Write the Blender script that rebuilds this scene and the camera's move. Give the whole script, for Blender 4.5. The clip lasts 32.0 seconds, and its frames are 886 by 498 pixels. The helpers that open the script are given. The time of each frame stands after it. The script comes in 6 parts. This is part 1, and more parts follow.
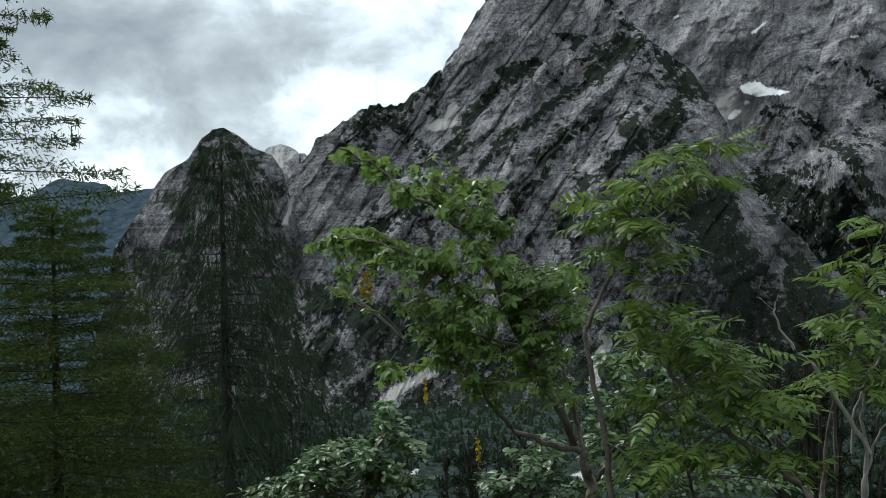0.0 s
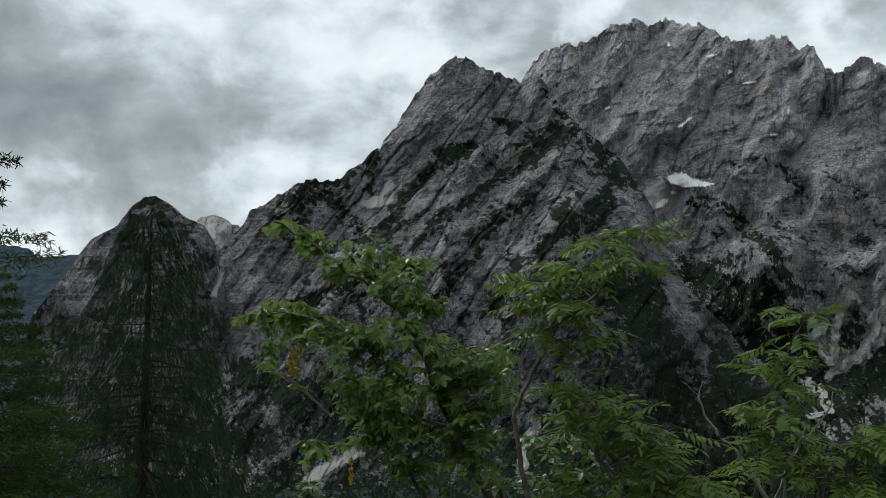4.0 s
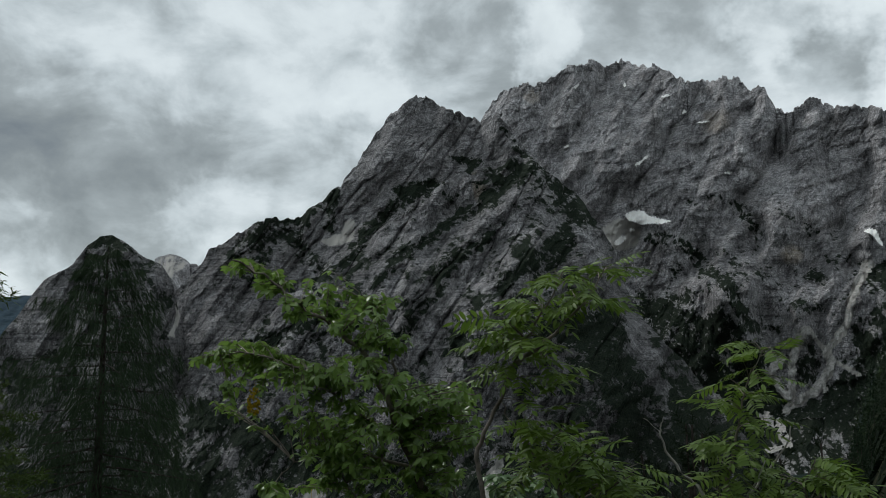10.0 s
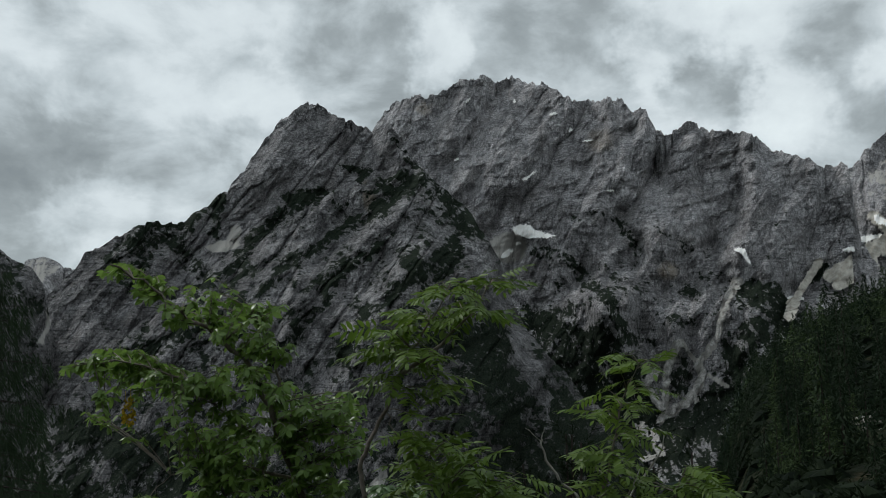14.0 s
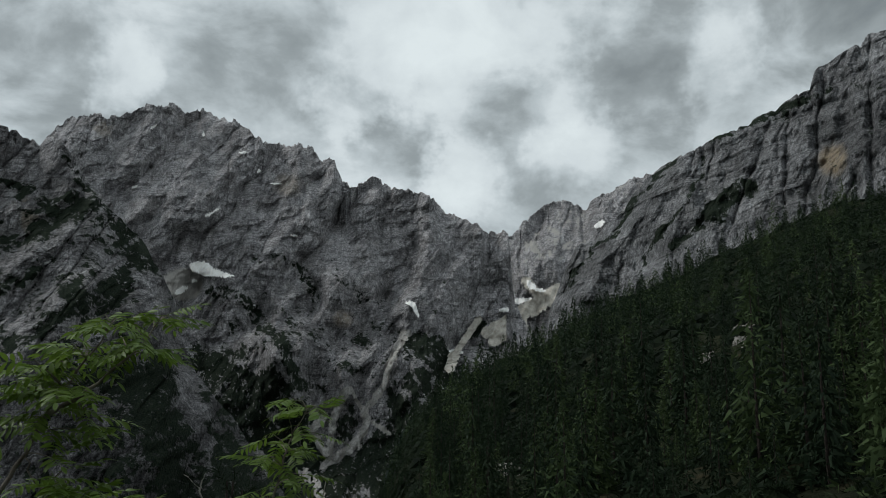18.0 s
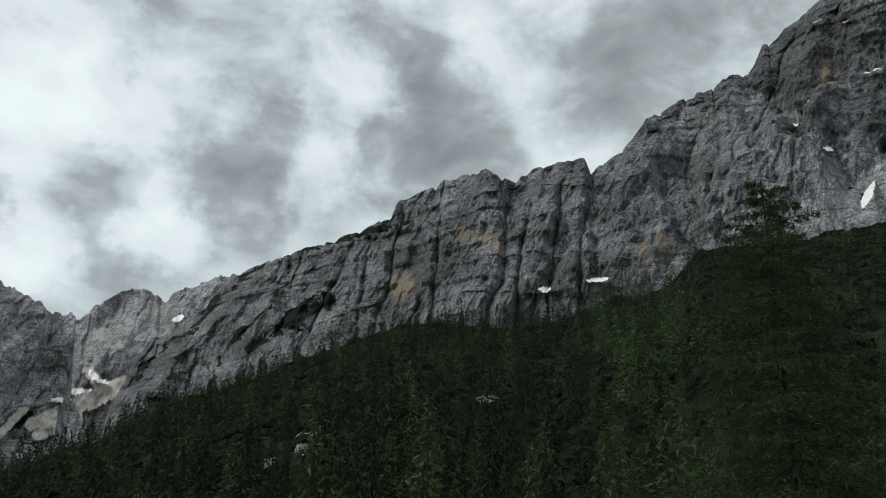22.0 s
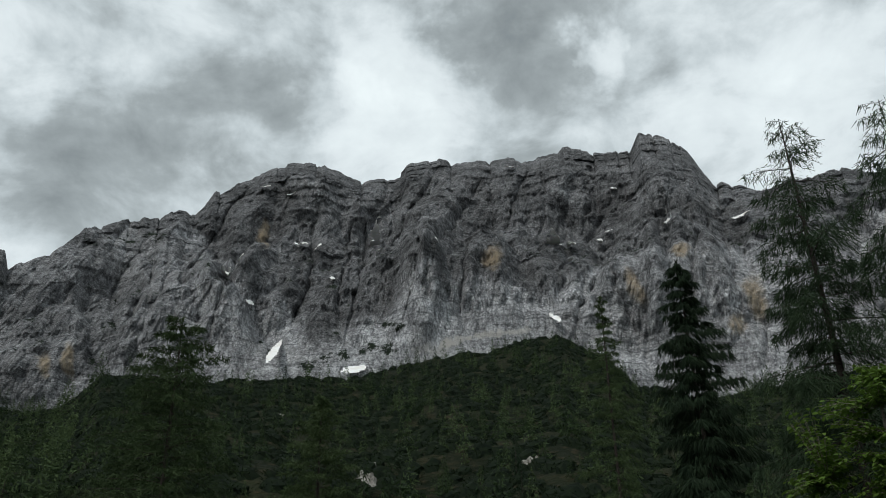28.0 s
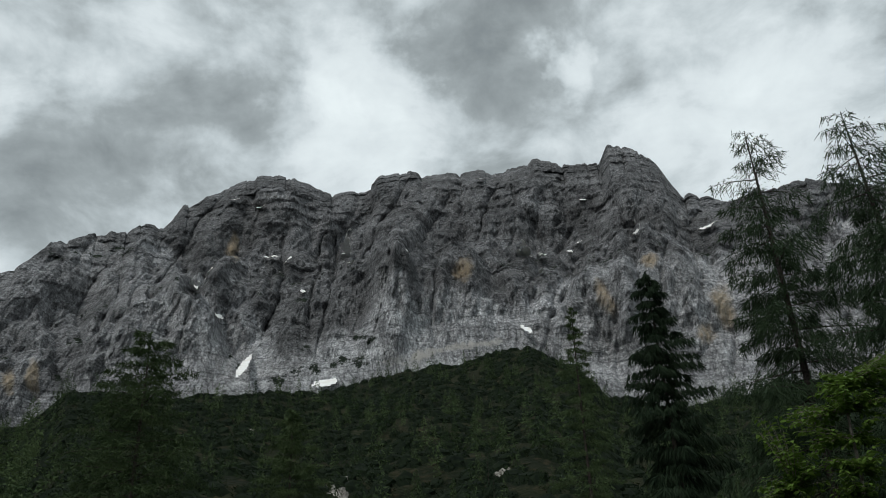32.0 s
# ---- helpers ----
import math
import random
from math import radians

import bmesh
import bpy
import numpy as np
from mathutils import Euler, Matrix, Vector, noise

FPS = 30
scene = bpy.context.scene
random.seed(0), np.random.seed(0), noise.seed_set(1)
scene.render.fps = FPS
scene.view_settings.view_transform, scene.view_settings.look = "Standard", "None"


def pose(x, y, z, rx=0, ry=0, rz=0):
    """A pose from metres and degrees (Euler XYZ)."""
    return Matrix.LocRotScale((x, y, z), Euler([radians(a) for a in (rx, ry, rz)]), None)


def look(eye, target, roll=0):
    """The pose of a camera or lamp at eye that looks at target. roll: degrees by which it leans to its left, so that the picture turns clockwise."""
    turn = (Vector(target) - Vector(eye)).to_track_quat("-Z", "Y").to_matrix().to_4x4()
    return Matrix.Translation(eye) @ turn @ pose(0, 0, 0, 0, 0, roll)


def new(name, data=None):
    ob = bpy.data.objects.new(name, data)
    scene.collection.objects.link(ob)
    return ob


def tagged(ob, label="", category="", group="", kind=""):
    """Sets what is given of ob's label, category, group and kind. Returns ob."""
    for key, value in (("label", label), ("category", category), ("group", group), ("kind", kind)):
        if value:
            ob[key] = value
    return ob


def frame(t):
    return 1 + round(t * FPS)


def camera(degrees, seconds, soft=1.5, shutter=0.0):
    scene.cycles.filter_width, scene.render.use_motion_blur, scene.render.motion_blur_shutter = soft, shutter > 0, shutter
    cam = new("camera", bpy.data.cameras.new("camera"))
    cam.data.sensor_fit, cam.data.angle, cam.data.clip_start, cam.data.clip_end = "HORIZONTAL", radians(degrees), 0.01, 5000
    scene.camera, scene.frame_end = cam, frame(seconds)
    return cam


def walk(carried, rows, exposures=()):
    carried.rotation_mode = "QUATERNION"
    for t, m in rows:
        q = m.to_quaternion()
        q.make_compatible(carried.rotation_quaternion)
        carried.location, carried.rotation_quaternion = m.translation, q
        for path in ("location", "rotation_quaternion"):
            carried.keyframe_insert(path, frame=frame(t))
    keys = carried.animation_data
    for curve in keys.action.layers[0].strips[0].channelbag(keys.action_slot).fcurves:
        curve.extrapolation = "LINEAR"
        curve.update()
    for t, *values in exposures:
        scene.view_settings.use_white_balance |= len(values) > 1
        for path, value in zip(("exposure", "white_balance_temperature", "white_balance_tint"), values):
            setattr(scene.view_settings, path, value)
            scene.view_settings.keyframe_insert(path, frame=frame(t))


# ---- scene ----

# The camera turns where it stands. Bearings run clockwise from +y, in degrees.
EYE = Vector((0.0, 0.0, 1.65))
cam = camera(54.42, 32.0, soft=0.75)
# seconds, bearing, tilt upwards, lean to the left
PAN = [
    (0.0, -7.98, 0.50, -1.48),
    (0.5, -8.25, 0.77, -1.56),
    (1.0, -8.42, 1.20, -1.63),
    (1.5, -8.23, 1.92, -1.58),
    (2.0, -7.77, 2.65, -1.28),
    (2.5, -7.02, 3.54, -0.83),
    (3.0, -5.89, 4.40, -0.24),
    (3.5, -4.55, 5.12, 0.02),
    (4.0, -3.45, 5.61, 0.15),
    (4.5, -2.56, 5.97, 0.17),
    (6.5, -0.65, 6.92, -0.55),
    (7.0, -0.32, 6.96, -0.65),
    (7.5, -0.04, 7.22, -0.61),
    (8.0, -0.05, 7.56, -0.49),
    (8.5, -0.05, 7.81, -0.44),
    (9.0, 0.00, 8.02, -0.41),
    (9.5, -0.25, 8.11, -0.44),
    (10.0, -0.84, 8.12, -0.48),
    (10.5, -2.09, 8.01, -0.56),
    (11.0, -3.01, 7.94, -0.67),
    (11.5, -3.08, 7.97, -0.63),
    (12.0, -2.53, 8.10, -0.58),
    (12.5, -0.92, 8.26, -0.59),
    (13.0, 1.18, 8.46, -0.51),
    (13.5, 3.78, 8.59, -0.45),
    (14.0, 6.63, 8.75, -0.26),
    (14.5, 9.36, 8.99, -0.07),
    (16.5, 20.72, 10.28, 0.91),
    (17.0, 23.01, 10.71, 0.93),
    (17.5, 25.38, 11.20, 0.89),
    (18.0, 27.96, 11.77, 0.79),
    (18.5, 30.48, 12.48, 0.77),
    (19.0, 33.00, 13.09, 1.10),
    (19.5, 35.85, 13.79, 1.47),
    (20.0, 39.56, 14.70, 1.75),
    (20.5, 43.59, 15.89, 1.85),
    (21.0, 47.53, 16.99, 1.61),
    (21.5, 51.90, 18.01, 1.20),
    (22.0, 55.93, 18.89, 1.09),
    (22.5, 58.89, 19.80, 1.08),
    (23.0, 61.91, 20.56, 0.86),
    (23.5, 65.73, 21.17, 0.88),
    (24.0, 69.58, 21.90, 1.05),
    (24.5, 73.43, 22.59, 1.16),
    (25.0, 77.53, 23.54, 1.15),
    (25.5, 81.81, 24.69, 0.94),
    (26.0, 85.66, 25.25, 0.62),
    (26.5, 89.73, 25.82, -0.10),
    (28.5, 96.77, 27.93, -1.35),
    (29.0, 97.46, 28.12, -1.72),
    (29.5, 97.90, 28.18, -1.94),
    (30.0, 98.14, 28.38, -2.04),
    (30.5, 98.12, 28.59, -2.10),
    (31.0, 98.26, 28.75, -2.07),
    (31.5, 98.29, 28.61, -2.26),
    (32.0, 98.16, 28.30, -2.51),
]


def turned(bearing, tilt, lean):
    return Matrix.Translation(EYE) @ pose(0, 0, 0, 90 + tilt, 0, -bearing) @ pose(0, 0, 0, 0, 0, lean)


walk(cam, [(t, turned(b, u, l)) for t, b, u, l in PAN],
     exposures=[(t, e, k, 7) for t, e, k in ((0.0, 0.65, 6100), (1.5, 0.55, 6150), (3.0, 0.25, 6200), (4.5, 0.0, 6300), (7.0, -0.15, 6300), (14.0, -0.2, 6300),
                                             (19.0, -0.3, 6350), (24.0, 0.05, 6350), (28.0, -0.05, 6350), (32.0, -0.12, 6350))])

# ---- sky and sun ----
def unit(bearing, elevation):
    b, e = radians(bearing), radians(elevation)
    return Vector((math.sin(b) * math.cos(e), math.cos(b) * math.cos(e), math.sin(e)))


def link(tree, a, b):
    tree.links.new(a, b)


def maths(tree, op, a, b=None, clamp=False):
    n = tree.nodes.new("ShaderNodeMath")
    n.operation, n.use_clamp = op, clamp
    for i, v in enumerate((a, b)):
        if v is None:
            continue
        if isinstance(v, (int, float)):
            n.inputs[i].default_value = v
        else:
            link(tree, v, n.inputs[i])
    return n.outputs[0]


def remap(tree, value, a, b, c=0.0, d=1.0, smooth=True):
    n = tree.nodes.new("ShaderNodeMapRange")
    n.interpolation_type = "SMOOTHSTEP" if smooth else "LINEAR"
    link(tree, value, n.inputs["Value"])
    for key, v in (("From Min", a), ("From Max", b), ("To Min", c), ("To Max", d)):
        n.inputs[key].default_value = v
    return n.outputs["Result"]


def grain(tree, vector, scale, detail=4.0, rough=0.55, warp=0.0):
    n = tree.nodes.new("ShaderNodeTexNoise")
    n.inputs["Scale"].default_value = scale
    n.inputs["Detail"].default_value = detail
    n.inputs["Roughness"].default_value = rough
    n.inputs["Distortion"].default_value = warp
    if vector is not None:
        link(tree, vector, n.inputs["Vector"])
    return n.outputs["Fac"]


def blend(tree, fac, a, b):
    n = tree.nodes.new("ShaderNodeMix")
    n.data_type = "RGBA"
    if isinstance(fac, (int, float)):
        n.inputs[0].default_value = fac
    else:
        link(tree, fac, n.inputs[0])
    for i, v in ((6, a), (7, b)):
        if isinstance(v, tuple):
            n.inputs[i].default_value = (*v, 1.0)
        else:
            link(tree, v, n.inputs[i])
    return n.outputs[2]


# cloud masses: bearing, elevation, radius in degrees, how much lighter (+) or darker (-)
CLOUDS_WEST = [
    (-32.5, 13.2, 7.4, -0.21), (-24.3, 12.4, 5.8, -0.18), (-16.8, 13.5, 4.6, -0.10), (-27.7, 11.1, 2.0, 0.14), (-16.1, 9.8, 2.4, 0.18), (-27.5, 7.0, 3.6, 0.18), (-21, 19, 7, 0.04), (-13.7, 20.6, 5.6, 0.08), (-8, 13, 4, -0.06),
    (-7.3, 15.9, 1.5, -0.08), (-6.5, 17.7, 2.4, 0.14), (1.5, 21.0, 4.2, -0.13), (13.5, 21.4, 5.0, -0.12), (6.2, 21.4, 1.6, 0.18), (5, 27, 6, 0.05)]
CLOUDS_MID = [
    (24.2, 18.3, 2.6, -0.20), (29.4, 17.0, 2.5, 0.24), (20.5, 20.7, 2.0, 0.20), (32.4, 14.6, 2.0, -0.08), (26.8, 27.2, 4.8, 0.22), (28.7, 22.4, 3.0, 0.05), (33.4, 25.3, 3.0, 0.10), (31.9, 20.2, 2.6, -0.08),
    (37.1, 18.4, 2.2, 0.16), (41.4, 23.1, 3.9, -0.20), (47.2, 22.8, 2.2, 0.14), (55.0, 25.6, 4.6, -0.18), (37.4, 27.5, 2.6, 0.08), (48.2, 29.6, 3.3, 0.24), (52.5, 31.8, 3.0, -0.10)]
CLOUDS_EAST = [
    (58.9, 35.8, 5.2, 0.14), (64.0, 35.9, 2.4, 0.08), (72.5, 33.2, 8.0, -0.14), (87.5, 36.6, 3.0, 0.12), (92.0, 35.4, 2.6, 0.08), (81.7, 39.2, 4.4, -0.11), (67.8, 39.9, 3.2, 0.08), (77.0, 41.0, 2.6, 0.08),
    (91.9, 40.2, 3.5, 0.14), (97, 36.6, 2.4, 0.04), (106.0, 38.5, 7.0, -0.14), (102.2, 42.1, 3.7, -0.08), (109.7, 40.1, 1.2, 0.12), (121.7, 36.0, 6.3, 0.16), (120.9, 40.3, 2.8, -0.06), (130.5, 38.5, 3.7, -0.08)]


def make_world():
    world = bpy.data.worlds.new("overcast")
    scene.world = world
    world.use_nodes = True
    t = world.node_tree
    t.nodes.clear()
    out = t.nodes.new("ShaderNodeOutputWorld")
    co = t.nodes.new("ShaderNodeTexCoord").outputs["Generated"]
    sep = t.nodes.new("ShaderNodeSeparateXYZ")
    link(t, co, sep.inputs[0])
    high = maths(t, "ADD", maths(t, "MAXIMUM", sep.outputs[2], 0.0), 0.22)
    plane = t.nodes.new("ShaderNodeCombineXYZ")
    link(t, maths(t, "DIVIDE", sep.outputs[0], high), plane.inputs[0])
    link(t, maths(t, "DIVIDE", sep.outputs[1], high), plane.inputs[1])
    stretch = t.nodes.new("ShaderNodeMapping")
    stretch.inputs["Scale"].default_value = (1.0, 1.0, 1.6)
    link(t, co, stretch.inputs[0])
    big = grain(t, plane.outputs[0], 1.6, 2.0, 0.5, 0.0)
    fine = grain(t, stretch.outputs[0], 8.5, 7.0, 0.56, 0.25)
    value = maths(t, "ADD", maths(t, "MULTIPLY", big, 0.20), maths(t, "ADD", maths(t, "MULTIPLY", fine, 0.95), 0.075))
    # the edges of the cloud masses are drawn by a shaken direction
    shaken = t.nodes.new("ShaderNodeTexNoise")
    shaken.inputs["Scale"].default_value = 9.0
    shaken.inputs["Detail"].default_value = 5.0
    shaken.inputs["Roughness"].default_value = 0.6
    link(t, co, shaken.inputs["Vector"])
    off = t.nodes.new("ShaderNodeVectorMath")
    off.operation = "MULTIPLY_ADD"
    link(t, shaken.outputs["Color"], off.inputs[0])
    off.inputs[1].default_value = (0.16, 0.16, 0.16)
    link(t, co, off.inputs[2])
    back = t.nodes.new("ShaderNodeVectorMath")
    back.operation = "SUBTRACT"
    link(t, off.outputs[0], back.inputs[0])
    back.inputs[1].default_value = (0.08, 0.08, 0.08)
    norm = t.nodes.new("ShaderNodeVectorMath")
    norm.operation = "NORMALIZE"
    link(t, back.outputs[0], norm.inputs[0])
    for bearing, elevation, radius, amount in CLOUDS_WEST + CLOUDS_MID + CLOUDS_EAST:
        dot = t.nodes.new("ShaderNodeVectorMath")
        dot.operation = "DOT_PRODUCT"
        link(t, norm.outputs[0], dot.inputs[0])
        dot.inputs[1].default_value = unit(bearing, elevation)
        lobe = remap(t, dot.outputs["Value"], math.cos(radians(radius * 1.5)), 1.0, 0.0, amount)
        value = maths(t, "ADD", value, lobe)
    ramp = t.nodes.new("ShaderNodeValToRGB")
    link(t, value, ramp.inputs[0])
    e = ramp.color_ramp.elements
    e[0].position, e[0].color = 0.20, (0.19, 0.215, 0.235, 1)
    e[1].position, e[1].color = 1.02, (0.88, 0.935, 0.945, 1)
    for at, c in ((0.36, (0.265, 0.292, 0.300, 1)), (0.50, (0.365, 0.40, 0.41, 1)), (0.63, (0.56, 0.61, 0.63, 1)), (0.76, (0.74, 0.79, 0.81, 1))):
        e.new(at).color = c
    clouds = t.nodes.new("ShaderNodeBackground")
    link(t, ramp.outputs[0], clouds.inputs[0])
    clouds.inputs[1].default_value = 1.08
    sky = t.nodes.new("ShaderNodeTexSky")
    sky.sky_type, sky.sun_disc = "NISHITA", False
    sky.sun_elevation, sky.sun_rotation = radians(48), radians(-50)
    blue = t.nodes.new("ShaderNodeBackground")
    link(t, sky.outputs[0], blue.inputs[0])
    blue.inputs[1].default_value = 0.1
    both = t.nodes.new("ShaderNodeMixShader")
    both.inputs[0].default_value = 0.95
    link(t, blue.outputs[0], both.inputs[1])
    link(t, clouds.outputs[0], both.inputs[2])
    link(t, both.outputs[0], out.inputs[0])


make_world()
sun = new("sun", bpy.data.lights.new("sun", "SUN"))
sun.data.energy, sun.data.angle, sun.data.color = 1.5, radians(11), (1.0, 0.97, 0.93)
sun.matrix_world = look(unit(-50, 48) * 100, (0, 0, 0))


# ---- materials ----
def material(name, rough=0.9, shine=0.05):
    m = bpy.data.materials.new(name)
    m.use_nodes = True
    t = m.node_tree
    b = t.nodes["Principled BSDF"]
    b.inputs["Roughness"].default_value = rough
    b.inputs["Specular IOR Level"].default_value = shine
    return m, t, b


def where(tree, scale=(1, 1, 1)):
    co = tree.nodes.new("ShaderNodeTexCoord").outputs["Object"]
    m = tree.nodes.new("ShaderNodeMapping")
    m.inputs["Scale"].default_value = scale
    link(tree, co, m.inputs[0])
    return m.outputs[0]


def relief(tree, bsdf, height, distance, strength=1.0):
    n = tree.nodes.new("ShaderNodeBump")
    n.inputs["Distance"].default_value, n.inputs["Strength"].default_value = distance, strength
    link(tree, height, n.inputs["Height"])
    link(tree, n.outputs[0], bsdf.inputs["Normal"])


def attribute(tree, name):
    n = tree.nodes.new("ShaderNodeAttribute")
    n.attribute_name = name
    return n.outputs["Fac"]


def cracks(tree, vector, scale):
    n = tree.nodes.new("ShaderNodeTexVoronoi")
    n.feature = "DISTANCE_TO_EDGE"
    n.inputs["Scale"].default_value = scale
    link(tree, vector, n.inputs["Vector"])
    return n.outputs["Distance"]


def rock_material(name, light, dark, tint, fine=1.0):
    """Grey limestone with dark water streaks, cracks, pale scars, ochre breaks and dwarf pine where it can root."""
    m, t, b = material(name, 0.92)
    flat = where(t)
    streaks = grain(t, where(t, (0.035 * fine, 0.035 * fine, 0.012 * fine)), 1.0, 8.0, 0.7, 0.1)
    patches = grain(t, where(t, (0.010, 0.010, 0.012)), 1.0, 8.0, 0.66)
    specks = grain(t, flat, 0.09 * fine, 10.0, 0.8)
    beds = grain(t, where(t, (0.008, 0.008, 0.11 * fine)), 1.0, 8.0, 0.7, 0.1)
    joints = cracks(t, where(t, (0.035 * fine, 0.035 * fine, 0.012 * fine)), 1.0)
    c = blend(t, remap(t, streaks, 0.38, 0.60), dark, light)
    c = blend(t, remap(t, patches, 0.46, 0.66, 0.0, 0.6), c, tint)
    c = blend(t, remap(t, beds, 0.52, 0.60, 0.0, 0.75), c, tuple(v * 0.55 for v in dark))
    c = blend(t, remap(t, joints, 0.10, 0.0, 0.0, 0.3), c, tuple(v * 0.4 for v in dark))
    c = blend(t, remap(t, specks, 0.52, 0.60, 0.0, 0.65), c, tuple(v * 1.22 for v in light))
    c = blend(t, remap(t, specks, 0.47, 0.39, 0.0, 0.75), c, tuple(v * 0.42 for v in dark))
    grit = grain(t, where(t, (1.0, 1.0, 1.2)), 0.16 * fine, 6.0, 0.75)
    blocks = t.nodes.new("ShaderNodeTexVoronoi")
    blocks.inputs["Scale"].default_value = 1.0
    link(t, where(t, (0.075 * fine, 0.075 * fine, 0.05 * fine)), blocks.inputs["Vector"])
    tone = t.nodes.new("ShaderNodeSeparateColor")
    link(t, blocks.outputs["Color"], tone.inputs[0])
    fissures = cracks(t, where(t, (0.085 * fine, 0.085 * fine, 0.022 * fine)), 1.0)
    c = blend(t, remap(t, fissures, 0.05, 0.0, 0.0, 0.6), c, tuple(v * 0.35 for v in dark))
    scale = t.nodes.new("ShaderNodeVectorMath")
    scale.operation = "SCALE"
    link(t, c, scale.inputs[0])
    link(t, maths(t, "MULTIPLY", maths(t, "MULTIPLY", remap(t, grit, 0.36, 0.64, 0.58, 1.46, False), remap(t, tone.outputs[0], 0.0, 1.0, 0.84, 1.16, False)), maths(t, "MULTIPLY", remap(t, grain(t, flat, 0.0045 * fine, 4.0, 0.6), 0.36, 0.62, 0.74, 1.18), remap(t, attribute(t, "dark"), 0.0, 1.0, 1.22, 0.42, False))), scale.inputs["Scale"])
    c = scale.outputs[0]
    c = blend(t, maths(t, "MULTIPLY", attribute(t, "ochre"), remap(t, streaks, 0.3, 0.6, 0.3, 1.0)), c, (0.42, 0.33, 0.22))
    scree = remap(t, maths(t, "ADD", attribute(t, "scree"), maths(t, "MULTIPLY", specks, 0.5)), 0.62, 0.82)
    c = blend(t, scree, c, (0.50, 0.48, 0.45))
    clumps = grain(t, flat, 0.055 * fine, 12.0, 0.80)
    green = blend(t, remap(t, grit, 0.38, 0.66), (0.014, 0.020, 0.016), (0.040, 0.052, 0.034))
    veg = remap(t, maths(t, "ADD", attribute(t, "veg"), maths(t, "MULTIPLY", clumps, 2.4)), 1.62, 1.72)
    c = blend(t, veg, c, green)
    link(t, c, b.inputs["Base Color"])
    h = maths(t, "ADD", maths(t, "MULTIPLY", beds, 0.5), specks)
    h = maths(t, "ADD", h, remap(t, joints, 0.0, 0.14, 0.0, 0.2))
    h = maths(t, "ADD", h, maths(t, "ADD", remap(t, fissures, 0.0, 0.10, 0.0, 0.25), maths(t, "MULTIPLY", tone.outputs[1], 0.22)))
    relief(t, b, h, 9.0 / fine, 1.0)
    return m


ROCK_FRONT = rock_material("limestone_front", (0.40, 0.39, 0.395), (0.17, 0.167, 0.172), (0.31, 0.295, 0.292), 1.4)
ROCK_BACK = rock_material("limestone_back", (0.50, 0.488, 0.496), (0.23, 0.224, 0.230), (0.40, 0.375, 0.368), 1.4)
ROCK_WALL = rock_material("limestone_wall", (0.485, 0.488, 0.498), (0.212, 0.214, 0.222), (0.360, 0.355, 0.355), 2.7)


def ground_material():
    m, t, b = material("mountain_ground", 0.95)
    flat = where(t)
    a = grain(t, flat, 0.03, 6.0, 0.62)
    f = grain(t, flat, 0.35, 5.0, 0.65)
    c = blend(t, remap(t, a, 0.35, 0.68), (0.010, 0.014, 0.008), (0.024, 0.028, 0.015))
    c = blend(t, remap(t, f, 0.50, 0.70, 0, 0.7), c, (0.055, 0.044, 0.026))
    tops = grain(t, flat, 0.05, 8.0, 0.7)
    c = blend(t, attribute(t, "wood"), c, blend(t, remap(t, tops, 0.38, 0.62), (0.010, 0.018, 0.015), (0.042, 0.058, 0.050)))
    stones = maths(t, "ADD", attribute(t, "scree"), maths(t, "MULTIPLY", f, 0.5))
    c = blend(t, remap(t, stones, 0.66, 0.8), c, (0.46, 0.44, 0.41))
    link(t, c, b.inputs["Base Color"])
    relief(t, b, maths(t, "ADD", maths(t, "MULTIPLY", f, 0.2), a), 9.0, 1.0)
    return m


def plain_grainy(name, a, b_, scale, rough=0.9, bump=0.0, detail=5.0):
    m, t, b = material(name, rough)
    n = grain(t, where(t), scale, detail, 0.65)
    link(t, blend(t, remap(t, n, 0.32, 0.7), a, b_), b.inputs["Base Color"])
    if bump:
        relief(t, b, n, bump)
    return m


def leaf_material(name, a, b_, rough=0.55, through_light=0.25, spread=0.5, shine=0.05, size=1.3, clump=0.25):
    """Foliage: each island and each plant has its own green (in a joined wood by its tone); some light comes through."""
    m, t, b = material(name, rough, shine)
    g = t.nodes.new("ShaderNodeNewGeometry").outputs["Random Per Island"]
    o = t.nodes.new("ShaderNodeObjectInfo").outputs["Random"]
    mixv = maths(t, "ADD", maths(t, "MULTIPLY", g, 1 - spread), maths(t, "MULTIPLY", o, spread))
    n = remap(t, grain(t, where(t), size, 2.0), 0.3, 0.7)
    mixv = maths(t, "ADD", maths(t, "MULTIPLY", mixv, 1 - clump), maths(t, "MULTIPLY", n, clump))
    mixv = maths(t, "ADD", mixv, attribute(t, "tone"), True)
    c = blend(t, mixv, a, b_)
    link(t, c, b.inputs["Base Color"])
    tr = t.nodes.new("ShaderNodeBsdfTranslucent")
    link(t, c, tr.inputs[0])
    mix = t.nodes.new("ShaderNodeMixShader")
    mix.inputs[0].default_value = through_light
    link(t, b.outputs[0], mix.inputs[1])
    link(t, tr.outputs[0], mix.inputs[2])
    link(t, mix.outputs[0], t.nodes["Material Output"].inputs[0])
    return m


